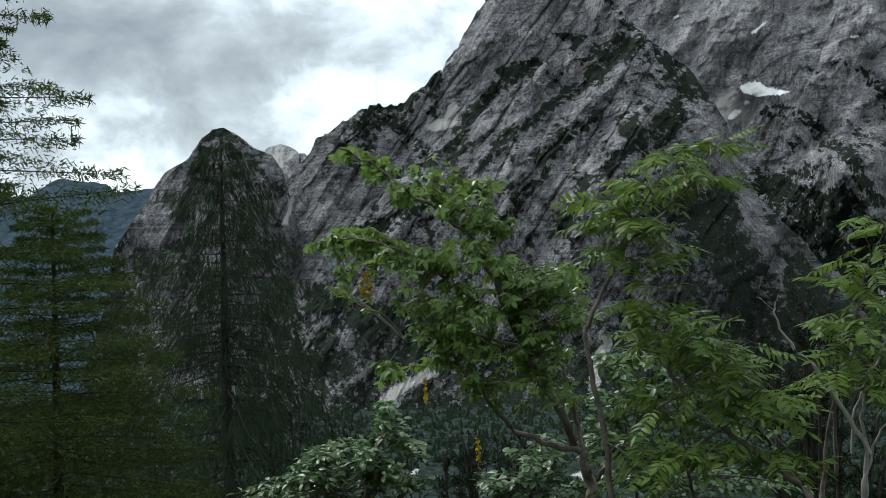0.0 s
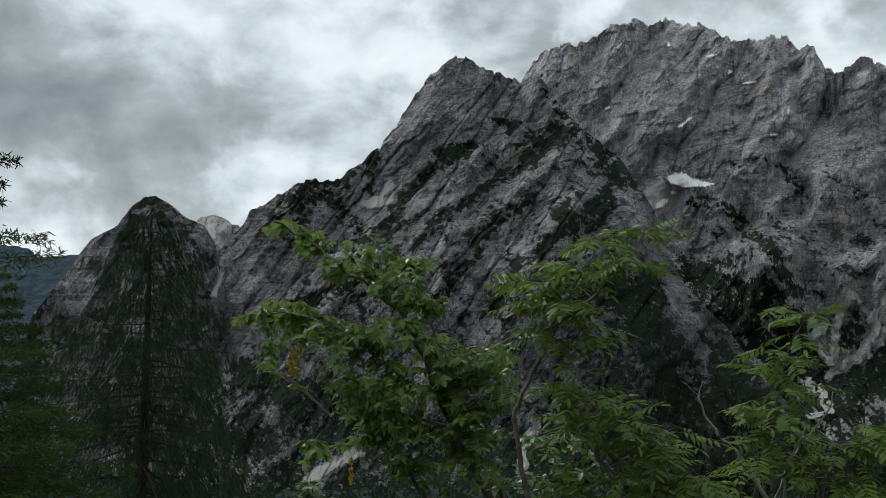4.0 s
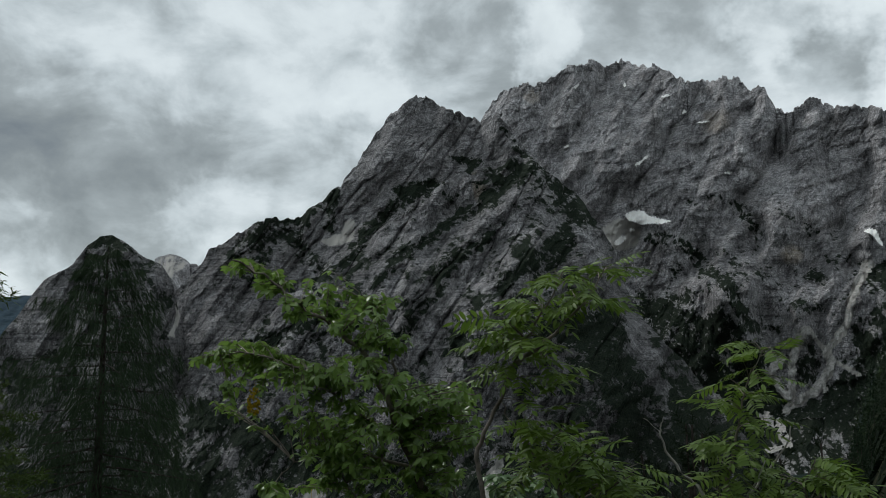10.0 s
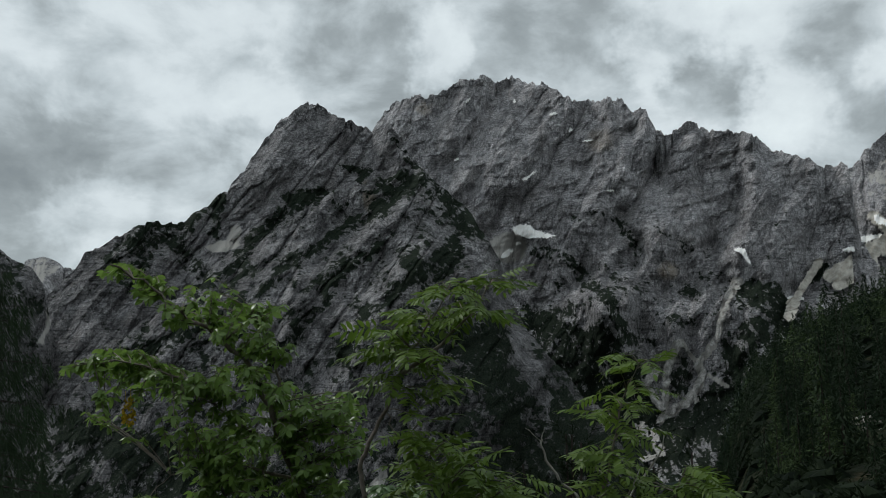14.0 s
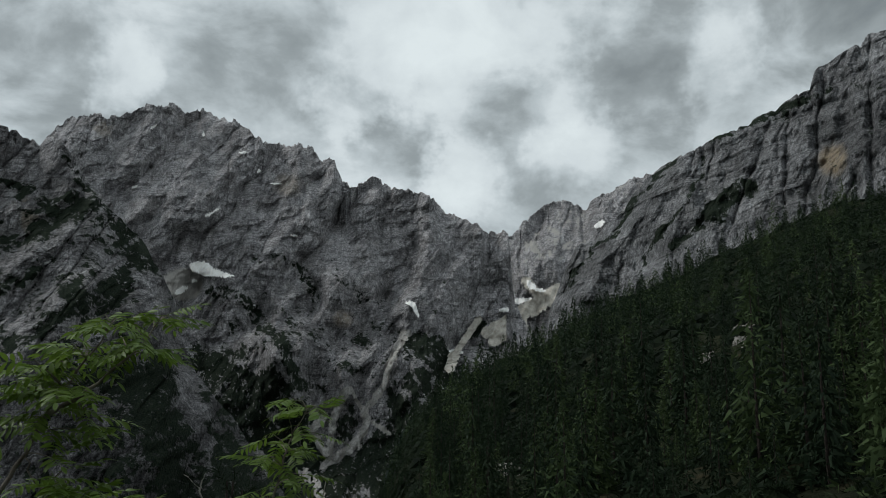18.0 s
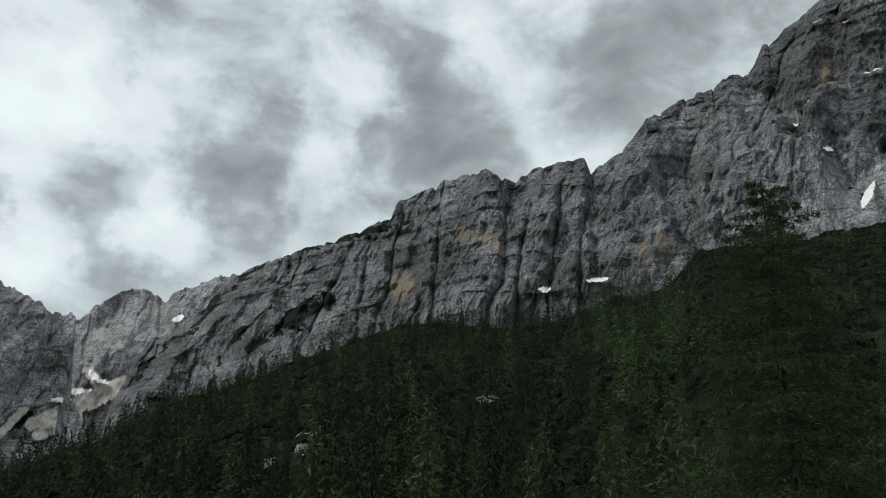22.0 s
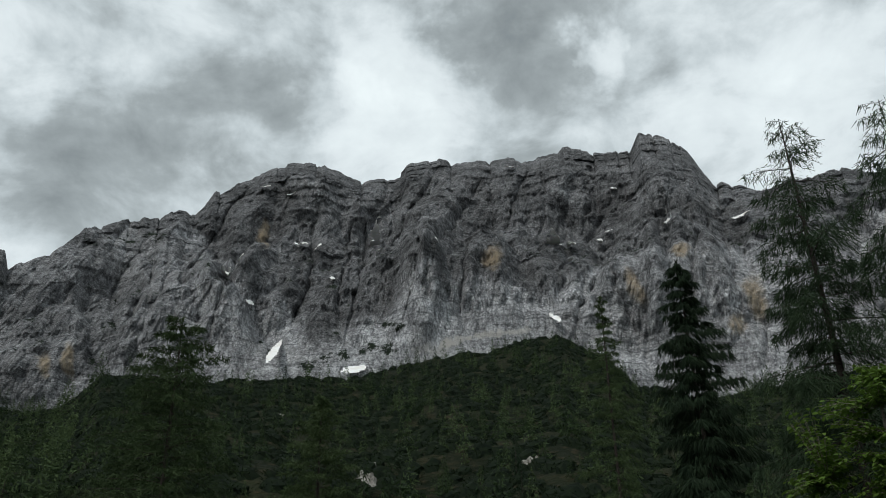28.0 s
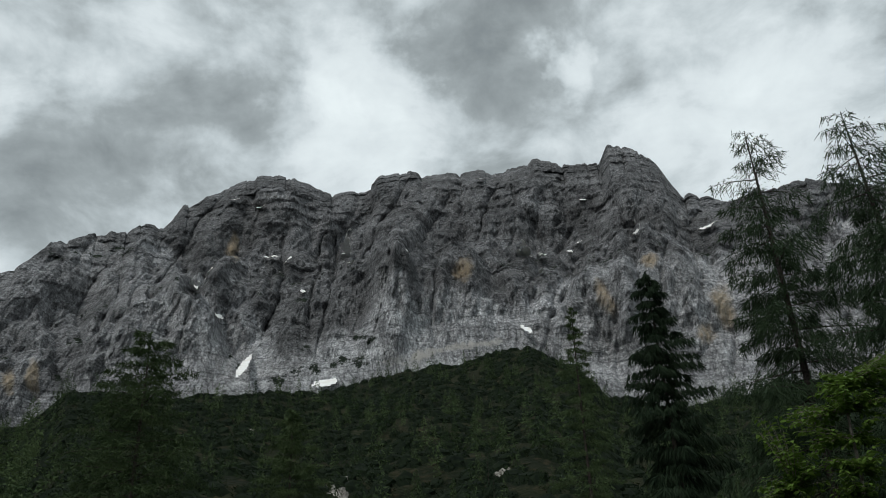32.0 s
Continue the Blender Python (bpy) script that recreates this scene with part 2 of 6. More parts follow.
GROUND = ground_material()
# aerial haze put into the base colour: the far wood is tinted blue
FAR_WOOD_HAZE = plain_grainy("far_wood_haze", (0.020, 0.036, 0.048), (0.048, 0.074, 0.098), 0.02, 0.95, 10.0, 8.0)
SNOW = plain_grainy("old_snow", (0.80, 0.78, 0.74), (0.92, 0.92, 0.91), 0.08, 0.7, 0.4)
SCREE = plain_grainy("white_scree", (0.34, 0.315, 0.275), (0.60, 0.57, 0.51), 0.03, 0.95, 1.5)
SCREE_GREY = plain_grainy("grey_scree", (0.22, 0.213, 0.20), (0.48, 0.465, 0.44), 0.10, 0.95, 1.5)
PALE_ROCK = plain_grainy("pale_rock", (0.08, 0.074, 0.064), (0.40, 0.38, 0.345), 0.5, 0.95, 0.6, 8.0)
BARK = plain_grainy("conifer_bark", (0.030, 0.025, 0.022), (0.075, 0.062, 0.055), 9.0, 0.95, 0.02)
BARK_PALE = plain_grainy("rowan_bark", (0.10, 0.085, 0.07), (0.26, 0.23, 0.20), 14.0, 0.8, 0.004)
BARK_DEAD = plain_grainy("dead_wood", (0.24, 0.22, 0.20), (0.42, 0.40, 0.37), 20.0, 0.9, 0.004)
LARCH = leaf_material("larch_needles", (0.022, 0.039, 0.017), (0.092, 0.130, 0.054), 0.6, 0.2)
SPRUCE = leaf_material("spruce_needles", (0.012, 0.022, 0.014), (0.032, 0.050, 0.025), 0.6, 0.12)
DARKLARCH = leaf_material("larch_needles_dark", (0.023, 0.041, 0.022), (0.052, 0.078, 0.040), 0.6, 0.2)
# body green darker than the needles: shade between boughs put into the colour
MUGO_INNER_SHADE = leaf_material("dwarf_pine_inner_shade", (0.003, 0.006, 0.004), (0.012, 0.019, 0.009), 0.8, 0.05, size=0.7, clump=0.75)
OLIVE = leaf_material("larch_needles_olive", (0.036, 0.062, 0.016), (0.082, 0.118, 0.030), 0.6, 0.25)
MUGO = leaf_material("dwarf_pine_needles", (0.004, 0.008, 0.004), (0.023, 0.035, 0.015), 0.65, 0.15, size=0.09, clump=0.6)
ROWAN = leaf_material("rowan_leaf", (0.076, 0.136, 0.019), (0.165, 0.248, 0.040), 0.45, 0.4, 0.5, 0.3)
LABURNUM = leaf_material("laburnum_leaf", (0.115, 0.205, 0.036), (0.240, 0.355, 0.085), 0.32, 0.45, 0.5, 0.5)
WHITEBEAM = leaf_material("whitebeam_leaf", (0.055, 0.120, 0.032), (0.145, 0.225, 0.085), 0.38, 0.3, 0.5, 0.5)
YELLOW = leaf_material("laburnum_flower", (0.50, 0.36, 0.02), (0.65, 0.48, 0.05), 0.6, 0.3)
BUSH = leaf_material("broadleaf_bush", (0.070, 0.125, 0.020), (0.130, 0.205, 0.040), 0.5, 0.35)


# ---- numbers and meshes ----
def lattice(ix, iy, seed):
    h = (ix.astype(np.int64) * 374761393 + iy.astype(np.int64) * 668265263 + seed * 974634777) & 0xFFFFFFFF
    h = ((h ^ (h >> 13)) * 1274126177) & 0xFFFFFFFF
    return (h ^ (h >> 16)) & 0xFFFF


def waves(x, y, seed=0):
    """Smooth gradient noise, about -1 to 1."""
    x, y = np.broadcast_arrays(np.asarray(x, float), np.asarray(y, float))
    ix, iy = np.floor(x), np.floor(y)
    fx, fy = x - ix, y - iy
    sx, sy = fx ** 3 * (fx * (fx * 6 - 15) + 10), fy ** 3 * (fy * (fy * 6 - 15) + 10)

    def corner(dx, dy):
        a = lattice(ix + dx, iy + dy, seed) * (2 * np.pi / 65536)
        return np.cos(a) * (fx - dx) + np.sin(a) * (fy - dy)
    low = corner(0, 0) * (1 - sx) + corner(1, 0) * sx
    high = corner(0, 1) * (1 - sx) + corner(1, 1) * sx
    return 1.5 * (low * (1 - sy) + high * sy)


def rough_waves(x, y, octaves=5, seed=0, gain=0.5):
    out, amp = 0.0, 1.0
    for i in range(octaves):
        out = out + amp * waves(x * 2 ** i, y * 2 ** i, seed + i)
        amp *= gain
    return out


def crests(x, y, octaves=5, seed=0, gain=0.55):
    """Sharp-crested noise, 0 to about 2: ribs and gullies."""
    out, amp = 0.0, 1.0
    for i in range(octaves):
        out = out + amp * (1 - np.abs(waves(x * 2 ** i, y * 2 ** i, seed + i))) ** 2
        amp *= gain
    return out


def facets(x, y, seed=0):
    """Noise of flat faces with sharp edges, -1 to 1."""
    x, y = np.broadcast_arrays(np.asarray(x, float), np.asarray(y, float))
    ix, iy = np.floor(x), np.floor(y)
    fx, fy = x - ix, y - iy

    def h(dx, dy):
        return lattice(ix + dx, iy + dy, seed) / 32768.0 - 1
    a, b, c, d = h(0, 0), h(1, 0), h(0, 1), h(1, 1)
    return np.where(fx > fy, a + fx * (b - a) + fy * (d - b), a + fy * (c - a) + fx * (d - c))


def step(a, b, x):
    k = np.clip((x - a) / (b - a), 0, 1)
    return k * k * (3 - 2 * k)


def mesh_of(name, verts, faces, mat, smooth=False):
    """A mesh from arrays; faces (n, 3) or (n, 4)."""
    verts, faces = np.asarray(verts, np.float32), np.asarray(faces, np.int32)
    n, k = faces.shape
    me = bpy.data.meshes.new(name)
    me.vertices.add(len(verts))
    me.vertices.foreach_set("co", verts.ravel())
    me.loops.add(n * k)
    me.loops.foreach_set("vertex_index", faces.ravel())
    me.polygons.add(n)
    me.polygons.foreach_set("loop_start", np.arange(0, n * k, k, dtype=np.int32))
    me.update(calc_edges=True)
    me.polygons.foreach_set("use_smooth", np.full(n, smooth))
    me.materials.append(mat)
    me.validate()
    return me


def grid_faces(rows, cols, wrap=False):
    i, j = np.meshgrid(np.arange(rows - 1), np.arange(cols if wrap else cols - 1), indexing="ij")
    a, b = i * cols + j, i * cols + (j + 1) % cols
    return np.stack([a, b, b + cols, a + cols], -1).reshape(-1, 4)


def give(me, name, values):
    layer = me.attributes.new(name, "FLOAT", "POINT")
    layer.data.foreach_set("value", np.asarray(values, np.float32).ravel())


def track(points, at, column):
    return np.interp(at, [p[0] for p in points], [p[column] for p in points])


def part(name, me, parent, label=""):
    ob = new(name, me)
    ob.parent = parent
    if label:
        ob["label"] = label
    return ob


def ground_angles(v):
    """Bearing and elevation of points from where the camera stands."""
    d = v - np.array(EYE)
    return np.degrees(np.arctan2(d[..., 0], d[..., 1])), np.degrees(np.arctan2(d[..., 2], np.hypot(d[..., 0], d[..., 1])))


# ---- mountains ----
def massif(name, label, ridge, foot, profile, cols, rows, mat, seed, ribs, dip=0.0, jag=0.25, rough=1.0, cover=None, back=900.0, skew=1.0, spurs=0.75, gully=0.28, big=(0, 400), ledge=(0, 60, 0.0), forms=(), tuft=0.34, bold=1.0):
    """A mountain as one sheet from its foot over the crest and down behind.
    ridge: (bearing, elevation, distance) of the crest; foot: (bearing, distance, height); profile: (way, rise) from foot to crest.
    ribs: width in metres of the buttresses; dip: how far the beds lean; forms: (course, half width in degrees, how steeply it stands out) of its own spurs and gullies; cover(b, e, steep, n): dwarf pine, scree and ochre."""
    bearing = np.linspace(ridge[0][0], ridge[-1][0], cols)
    arc = np.radians(bearing) * np.mean([p[2] for p in ridge])
    warp = arc + 14 * rough_waves(arc / 50, 0 * arc, 3, seed + 6)
    # blocky towers with notches between them
    towers = 0.8 * np.abs(waves(warp / 62, 0 * arc, seed)) ** 0.55
    for wide, much in ((47, 0.62), (21, 0.36), (9, 0.16)):
        q = warp / wide + 0.7 * waves(warp / (wide * 2.7), 0 * arc + 3, seed + 1)
        towers = towers + much * lattice(np.floor(q), 0 * q, seed + wide) / 65536 + 0.35 * much * (1 - np.abs(2 * (q - np.floor(q)) - 1))
    el = track(ridge, bearing, 1) + jag * (towers - 1.3 + 0.12 * facets(arc / 19, 0 * arc, seed + 2))
    far = track(ridge, bearing, 2)
    top = EYE.z + far * np.tan(np.radians(el))
    near, low = track(foot, bearing, 1), track(foot, bearing, 2)
    s = (np.linspace(0, 1, rows) ** skew)[:, None]
    way, rise = track(profile, s, 0), track(profile, s, 1)
    if len(profile) > 2:
        for _ in range(4):
            way[1:-1], rise[1:-1] = (way[:-2] + way[1:-1] * 2 + way[2:]) / 4, (rise[:-2] + rise[1:-1] * 2 + rise[2:]) / 4
    # the bench heights wander along the mountain
    shift = 0.05 * rough_waves(arc[None, :] / 300, s * 2, 3, seed + 7)
    sw = np.clip(s + shift * np.sin(np.pi * s), 0, 1)
    way, rise = np.interp(sw, s[:, 0], way[:, 0]), np.interp(sw, s[:, 0], rise[:, 0])
    r = near + (far - near) * way
    z = low + (top - low) * rise
    u, w = np.broadcast_to(arc[None, :], z.shape), z
    ux = u - dip * w + 0.12 * ribs * rough_waves(u / (ribs * 1.2), w / (ribs * 1.2), 3, seed + 3)
    wy = w + 0.12 * ribs * rough_waves(u / (ribs * 1.2), w / (ribs * 1.2), 3, seed + 4)
    out = bold * ribs * 0.70 * facets(ux / (ribs * 1.5), wy / (ribs * 2.6), seed + 11)
    out += bold * ribs * spurs * (crests(ux / (ribs * 2.3), wy / (ribs * 8), 1, seed + 12) - 0.6)
    out += ribs * 0.31 * facets(ux / (ribs * 0.55) + 0.2 * wy / ribs, wy / (ribs * 1.1), seed + 13)
    out += ribs * 0.125 * facets(ux / (ribs * 0.21) + 0.3 * wy / ribs, wy / (ribs * 0.40), seed + 17)
    out += ribs * 0.055 * facets(ux / (ribs * 0.085), wy / (ribs * 0.15), seed + 19)
    out += ribs * 0.022 * facets(ux / (ribs * 0.04), wy / (ribs * 0.06), seed + 20)
    if big[0]:
        # great buttresses with deep couloirs between them
        bx, bw = ux + 0.16 * big[1] * rough_waves(u / big[1], w / big[1], 3, seed + 41), wy / (big[1] * 2.2)
        out += big[0] * (1.3 - 2.4 * (1 - np.abs(facets(bx / big[1], bw, seed + 42))) ** 3 + 0.7 * facets(bx / (0.37 * big[1]) + bw, bw * 3, seed + 43))
    out -= ribs * gully * (1 - np.abs(facets(ux / (ribs * 0.8), wy / (ribs * 3), seed + 21))) ** 9
    bed = w - 0.25 * dip * u + 0.1 * ribs * rough_waves(u / (ribs * 1.5), w / (ribs * 1.5), 3, seed + 5)
    out += 4.5 * rough * facets(u / 110, bed / 16, seed + 31)
    out += 1.6 * rough * facets(u / 45, bed / 6.5, seed + 33)
    if ledge[0]:
        q = (w - ledge[2] * u) / ledge[1] + 0.5 * rough_waves(u / 260, w / 260, 3, seed + 61)
        k = q - np.floor(q)
        out += ledge[0] * (0.5 - k + 1.2 * np.clip(k - 0.8, 0, 1) * 4) * (0.5 + 0.5 * facets(u / 210, np.floor(q) * 1.7, seed + 62))
    if forms:
        wob = np.degrees(0.10 * ribs / np.mean(far))
        fb = bearing[None, :] + wob * rough_waves(u / (ribs * 0.8), w / (ribs * 0.8), 4, seed + 71, 0.45)
        fe = np.degrees(np.arctan2(z - EYE.z, r)) + wob * rough_waves(u / (ribs * 0.8), w / (ribs * 0.8), 4, seed + 75, 0.45)
        for course, half, steep in forms:
            out += steep * np.radians(half) * far * np.clip(1 - off_line(fb, fe, course) / half, 0, 1) ** 1.2
    out = out * step(0, 0.2, s)
    r = r - out
    # the crest keeps its elevation where buttresses move it nearer or farther
    z = z - out * np.tan(np.radians(el))[None, :] * step(0.55, 0.92, s)
    tail = np.linspace(0, 1, 14)[1:, None]
    rb = r[-1:] + back * tail
    zb = z[-1:] + (low - 60 - z[-1:]) * tail ** 0.8 + 20 * rough_waves(u[-1:] / 90, tail * 6, 3, seed + 9) * np.sin(np.pi * tail)
    r, z = np.vstack([r, rb]), np.vstack([z, zb])
    a = np.radians(bearing)[None, :]
    v = np.stack([r * np.sin(a), r * np.cos(a), z], -1)
    du, dv = np.gradient(v, axis=1), np.gradient(v, axis=0)
    nrm = np.cross(du, dv)
    nz = np.abs(nrm[..., 2]) / (np.linalg.norm(nrm, axis=-1) + 1e-9)
    me = mesh_of(name, v.reshape(-1, 3), grid_faces(*z.shape), mat)
    b, e = ground_angles(v)
    n = rough_waves(np.vstack([u, np.repeat(u[-1:], 13, 0)]) / 60 + 0.6 * z / 60, z / 60, 4, seed + 51)
    uu = np.vstack([u, np.repeat(u[-1:], 13, 0)])
    n2 = rough_waves(uu / 21 + 0.5 * z / 21, z / 17, 4, seed + 55, 0.65)
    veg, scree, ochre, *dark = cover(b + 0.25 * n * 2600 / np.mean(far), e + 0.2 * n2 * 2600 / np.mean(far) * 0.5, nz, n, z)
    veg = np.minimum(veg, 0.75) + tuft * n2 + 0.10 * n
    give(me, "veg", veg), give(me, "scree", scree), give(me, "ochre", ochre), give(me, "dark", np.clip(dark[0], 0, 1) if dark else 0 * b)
    ob = tagged(new(name, me), label, "mountain", "mountains round the valley", "structure")
    ob["kind"] = "structure"
    return v, rows


def spot(b, e, b0, e0, rb, re, lean=0.0):
    """1 in the middle of an oval at that bearing and elevation, falling to 0 outside it."""
    x, y = b - b0, e - e0
    return np.clip(1.3 - ((x - lean * y) / rb) ** 2 - (y / re) ** 2, 0, 1)


def off_line(b, e, pts):
    """How far, in degrees, from a line through the points (bearing, elevation)."""
    best = np.full(b.shape, 1e9)
    for (x0, y0), (x1, y1) in zip(pts[:-1], pts[1:]):
        k = np.clip(((b - x0) * (x1 - x0) + (e - y0) * (y1 - y0)) / ((x1 - x0) ** 2 + (y1 - y0) ** 2), 0, 1)
        best = np.minimum(best, np.hypot(b - x0 - k * (x1 - x0), e - y0 - k * (y1 - y0)))
    return best


def along(b, e, pts, width):
    """1 on a line through the points, 0 past its width."""
    return np.clip(1.5 - off_line(b, e, pts) / width, 0, 1)


def drape(name, label, category, sheet, mask, mat, lift, kind="structure", group="", lean=0.0, least=5):
    """A patch of snow or scree lying on the part of a mountain's sheet where mask is high."""
    v, rows = sheet
    q = (mask[:-1, :-1] + mask[1:, :-1] + mask[:-1, 1:] + mask[1:, 1:]) / 4 > 0.5
    q[rows - 1:] = False
    cells = grid_faces(v.shape[0], v.shape[1])
    last = None
    todo = set(map(tuple, np.argwhere(q)))
    while todo:
        # one patch for each piece that hangs together
        heap, piece = [todo.pop()], []
        while heap:
            i, j = heap.pop()
            piece.append(i * (v.shape[1] - 1) + j)
            for near in ((i + 1, j), (i - 1, j), (i, j + 1), (i, j - 1)):
                if near in todo:
                    todo.remove(near)
                    heap.append(near)
        if len(piece) >= least:
            last = lay(name, label, category, v, cells[np.array(sorted(piece))], mat, lift, kind, group, lean)
    return last


def lay(name, label, category, v, f, mat, lift, kind, group, lean):
    used, inv = np.unique(f, return_inverse=True)
    p = v.reshape(-1, 3)[used]
    d = np.array(EYE) - p
    p = p + d / np.linalg.norm(d, axis=1, keepdims=True) * lift + np.array((0, 0, lift * 0.35))
    if lean:
        flat = d[:, :2] / np.linalg.norm(d[:, :2], axis=1, keepdims=True)
        p[:, :2] += flat * (lean * (p[:, 2].max() - p[:, 2]))[:, None]
    me = mesh_of(name, p, inv.reshape(-1, 4), mat, True)
    return tagged(new(name, me), label, category, group, kind)

# ---- the land ----
VALLEY = -300.0
# hillside across the dell: bearing, distance and elevation of its brow
BROW = [(20, 540, -11.0), (22, 520, -8.0), (23.8, 505, -4.5), (25.5, 500, -1.3), (28, 480, 1.6), (31, 465, 3.6), (34, 450, 5.0), (38, 430, 7.3), (44, 410, 10.0),
        (50, 400, 12.3), (54, 400, 13.5), (60, 390, 13.6), (64, 390, 14.0), (68, 380, 15.6), (71, 380, 15.6), (73.5, 370, 18.2),
        (80, 380, 18.3), (85, 400, 18.7), (89, 430, 18.8), (93, 450, 19.8), (97, 450, 20.6), (100, 450, 20.8), (104, 440, 21.2),
        (107, 430, 19.9), (109, 420, 17.6), (113, 420, 16.8), (118, 420, 17.0), (131, 420, 17.0)]


def land(bearing, r):
    """Height of the ground at that bearing and distance from where the camera stands."""
    bearing, r = np.broadcast_arrays(np.asarray(bearing, float), np.asarray(r, float))
    b = (bearing + 180) % 360 - 180
    down = np.interp(r, [0, 3, 60, 400, 1150, 5000], [0, -0.4, -24, -130, VALLEY, VALLEY - 5])
    rc, ze = track(BROW, b, 1), None
    ze = EYE.z + rc * np.tan(np.radians(track(BROW, b, 2)))
    k = np.clip(r / rc, 0, 1)
    up = ze * k ** 1.5 - 9 * np.sin(np.pi * np.clip(k * 2.2, 0, 1))
    past = np.maximum(r - rc, 0)
    up = up + 0.12 * past * np.exp(-past / 300) - np.clip(past - 250, 0, None) * 0.10 * step(75, 40, b)
    up = np.maximum(up, VALLEY)
    behind = np.minimum(0.35 * r, 350)
    w = step(19, 26, b)
    z = down * (1 - w) + up * w
    w2 = np.maximum(step(131, 150, b), step(-60, -90, b))
    z = z * (1 - w2) + behind * w2
    x, y = r * np.sin(np.radians(b)), r * np.cos(np.radians(b))
    lumps = rough_waves(x / 45, y / 45, 4, 77) * np.clip((r - 6) / 60, 0, 1)
    return z + lumps * np.where(r < 700, 3.4, 5.0)


def make_ground():
    b = np.concatenate([np.linspace(-40, 132, 300), np.linspace(132, 320, 90)[1:-1]])
    r = np.concatenate([[0.02], np.geomspace(1.5, 100, 40), np.linspace(105, 620, 70), np.geomspace(630, 4950, 50)])
    R, B = np.meshgrid(r, b, indexing="ij")
    z = land(B, R)
    v = np.stack([R * np.sin(np.radians(B)), R * np.cos(np.radians(B)), z], -1)
    v[0, :, :2] += 0.5
    me = mesh_of("ground", v.reshape(-1, 3), grid_faces(*z.shape, wrap=True), GROUND, True)
    n = rough_waves(v[..., 0] / 30, v[..., 1] / 30, 4, 5)
    # bare gravel along the river in the valley, and broken stony strips on the hillside
    river = np.clip(1.2 - np.abs(R - 1190 - 50 * waves(B / 5, 0 * B, 3) - 40 * n) / 42, 0, 1) * (B < 10) * (B > -14) * (0.55 + 0.5 * waves(B * 1.3, R / 60, 8))
    bare = step(0.55, 1.0, n) * step(26, 30, B) * step(131, 120, B) * step(600, 450, R) * 0.35
    give(me, "scree", np.maximum(river, bare))
    give(me, "wood", step(420, 700, R) * (B < 140))
    tagged(new("ground", me), "dark green mountain ground with grass, dwarf shrubs and stones", "ground", kind="structure")


make_ground()

STEEP = [(0, 0), (1, 1)]


def cover_front(b, e, nz, n, z):
    # slanting ledges of dwarf pine, rising to the right
    bands = rough_waves((e - 0.75 * b) / 0.75 + 0.30 * n, (b + e) / 4.2, 4, 61, 0.6)
    veg = 0.16 + 0.30 * bands + 0.16 * n + 0.20 * step(0.5, 0.85, nz + 0.1 * n)
    ledges = [([(3.0, 13.5), (5.5, 13.4), (7.3, 11.8), (9.0, 10.0)], 0.75), ([(4.2, 13.0), (1.5, 11.0), (-1.8, 9.1), (-4.0, 7.6), (-5.2, 5.3)], 0.42), ([(2.1, 8.8), (-0.3, 6.9), (-1.7, 4.5), (-3.9, 2.4)], 0.45),
              ([(5.1, 7.3), (2.0, 4.9), (-0.2, 1.7)], 0.5), ([(4.2, 8.4), (5.6, 6.8), (7.9, 9.4)], 0.7), ([(-8.2, 4.2), (-10.9, 2.7), (-14.2, 1.3)], 0.5), ([(-6.2, 7.5), (-9.0, 6.7), (-10.0, 4.2)], 0.5)]
    for course, wide in ledges:
        veg += 0.50 * along(b, e, course, wide)
    # the wood on the lower slopes
    for course, wide in (([(9.6, 3.2), (12.0, 0.0), (15.0, -3.4)], 1.1), ([(4.5, 3.6), (8.6, 2.4), (11.2, -3.2)], 1.0), ([(-16, -3.0), (-10.0, -4.6)], 1.2)):
        veg += 0.42 * along(b, e, course, wide)
    veg += 0.35 * step(-2.0, -7.0, e + n) + 0.18 * step(4, 9, b) * step(8, 3, e)
    # bare pale slabs
    bare = 0.45 * (along(b, e, [(-4.0, 5.7), (-5.7, 4.2)], 0.55) + along(b, e, [(1.2, 7.3), (-1.0, 4.3), (-3.1, 1.3)], 0.5) + along(b, e, [(8.4, 9.2), (10.2, 5.8), (12.2, 1.4)], 0.55) + along(b, e, [(11.4, 1.6), (13.1, -0.9)], 0.6) + along(b, e, [(-0.4, 10.6), (-3.2, 8.9)], 0.4))
    scree = along(b, e, [(1.7, -8.5), (2.2, -6.6), (2.7, -5.8)], 0.35) + 0.8 * along(b, e, [(-12.1, -9.2), (-9.1, -7.6)], 0.35) + 0.35 * along(b, e, [(11.7, 1.3), (13.1, -0.9)], 0.35)
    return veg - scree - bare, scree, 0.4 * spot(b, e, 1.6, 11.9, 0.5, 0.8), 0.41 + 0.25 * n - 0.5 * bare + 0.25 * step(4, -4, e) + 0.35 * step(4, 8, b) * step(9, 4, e)


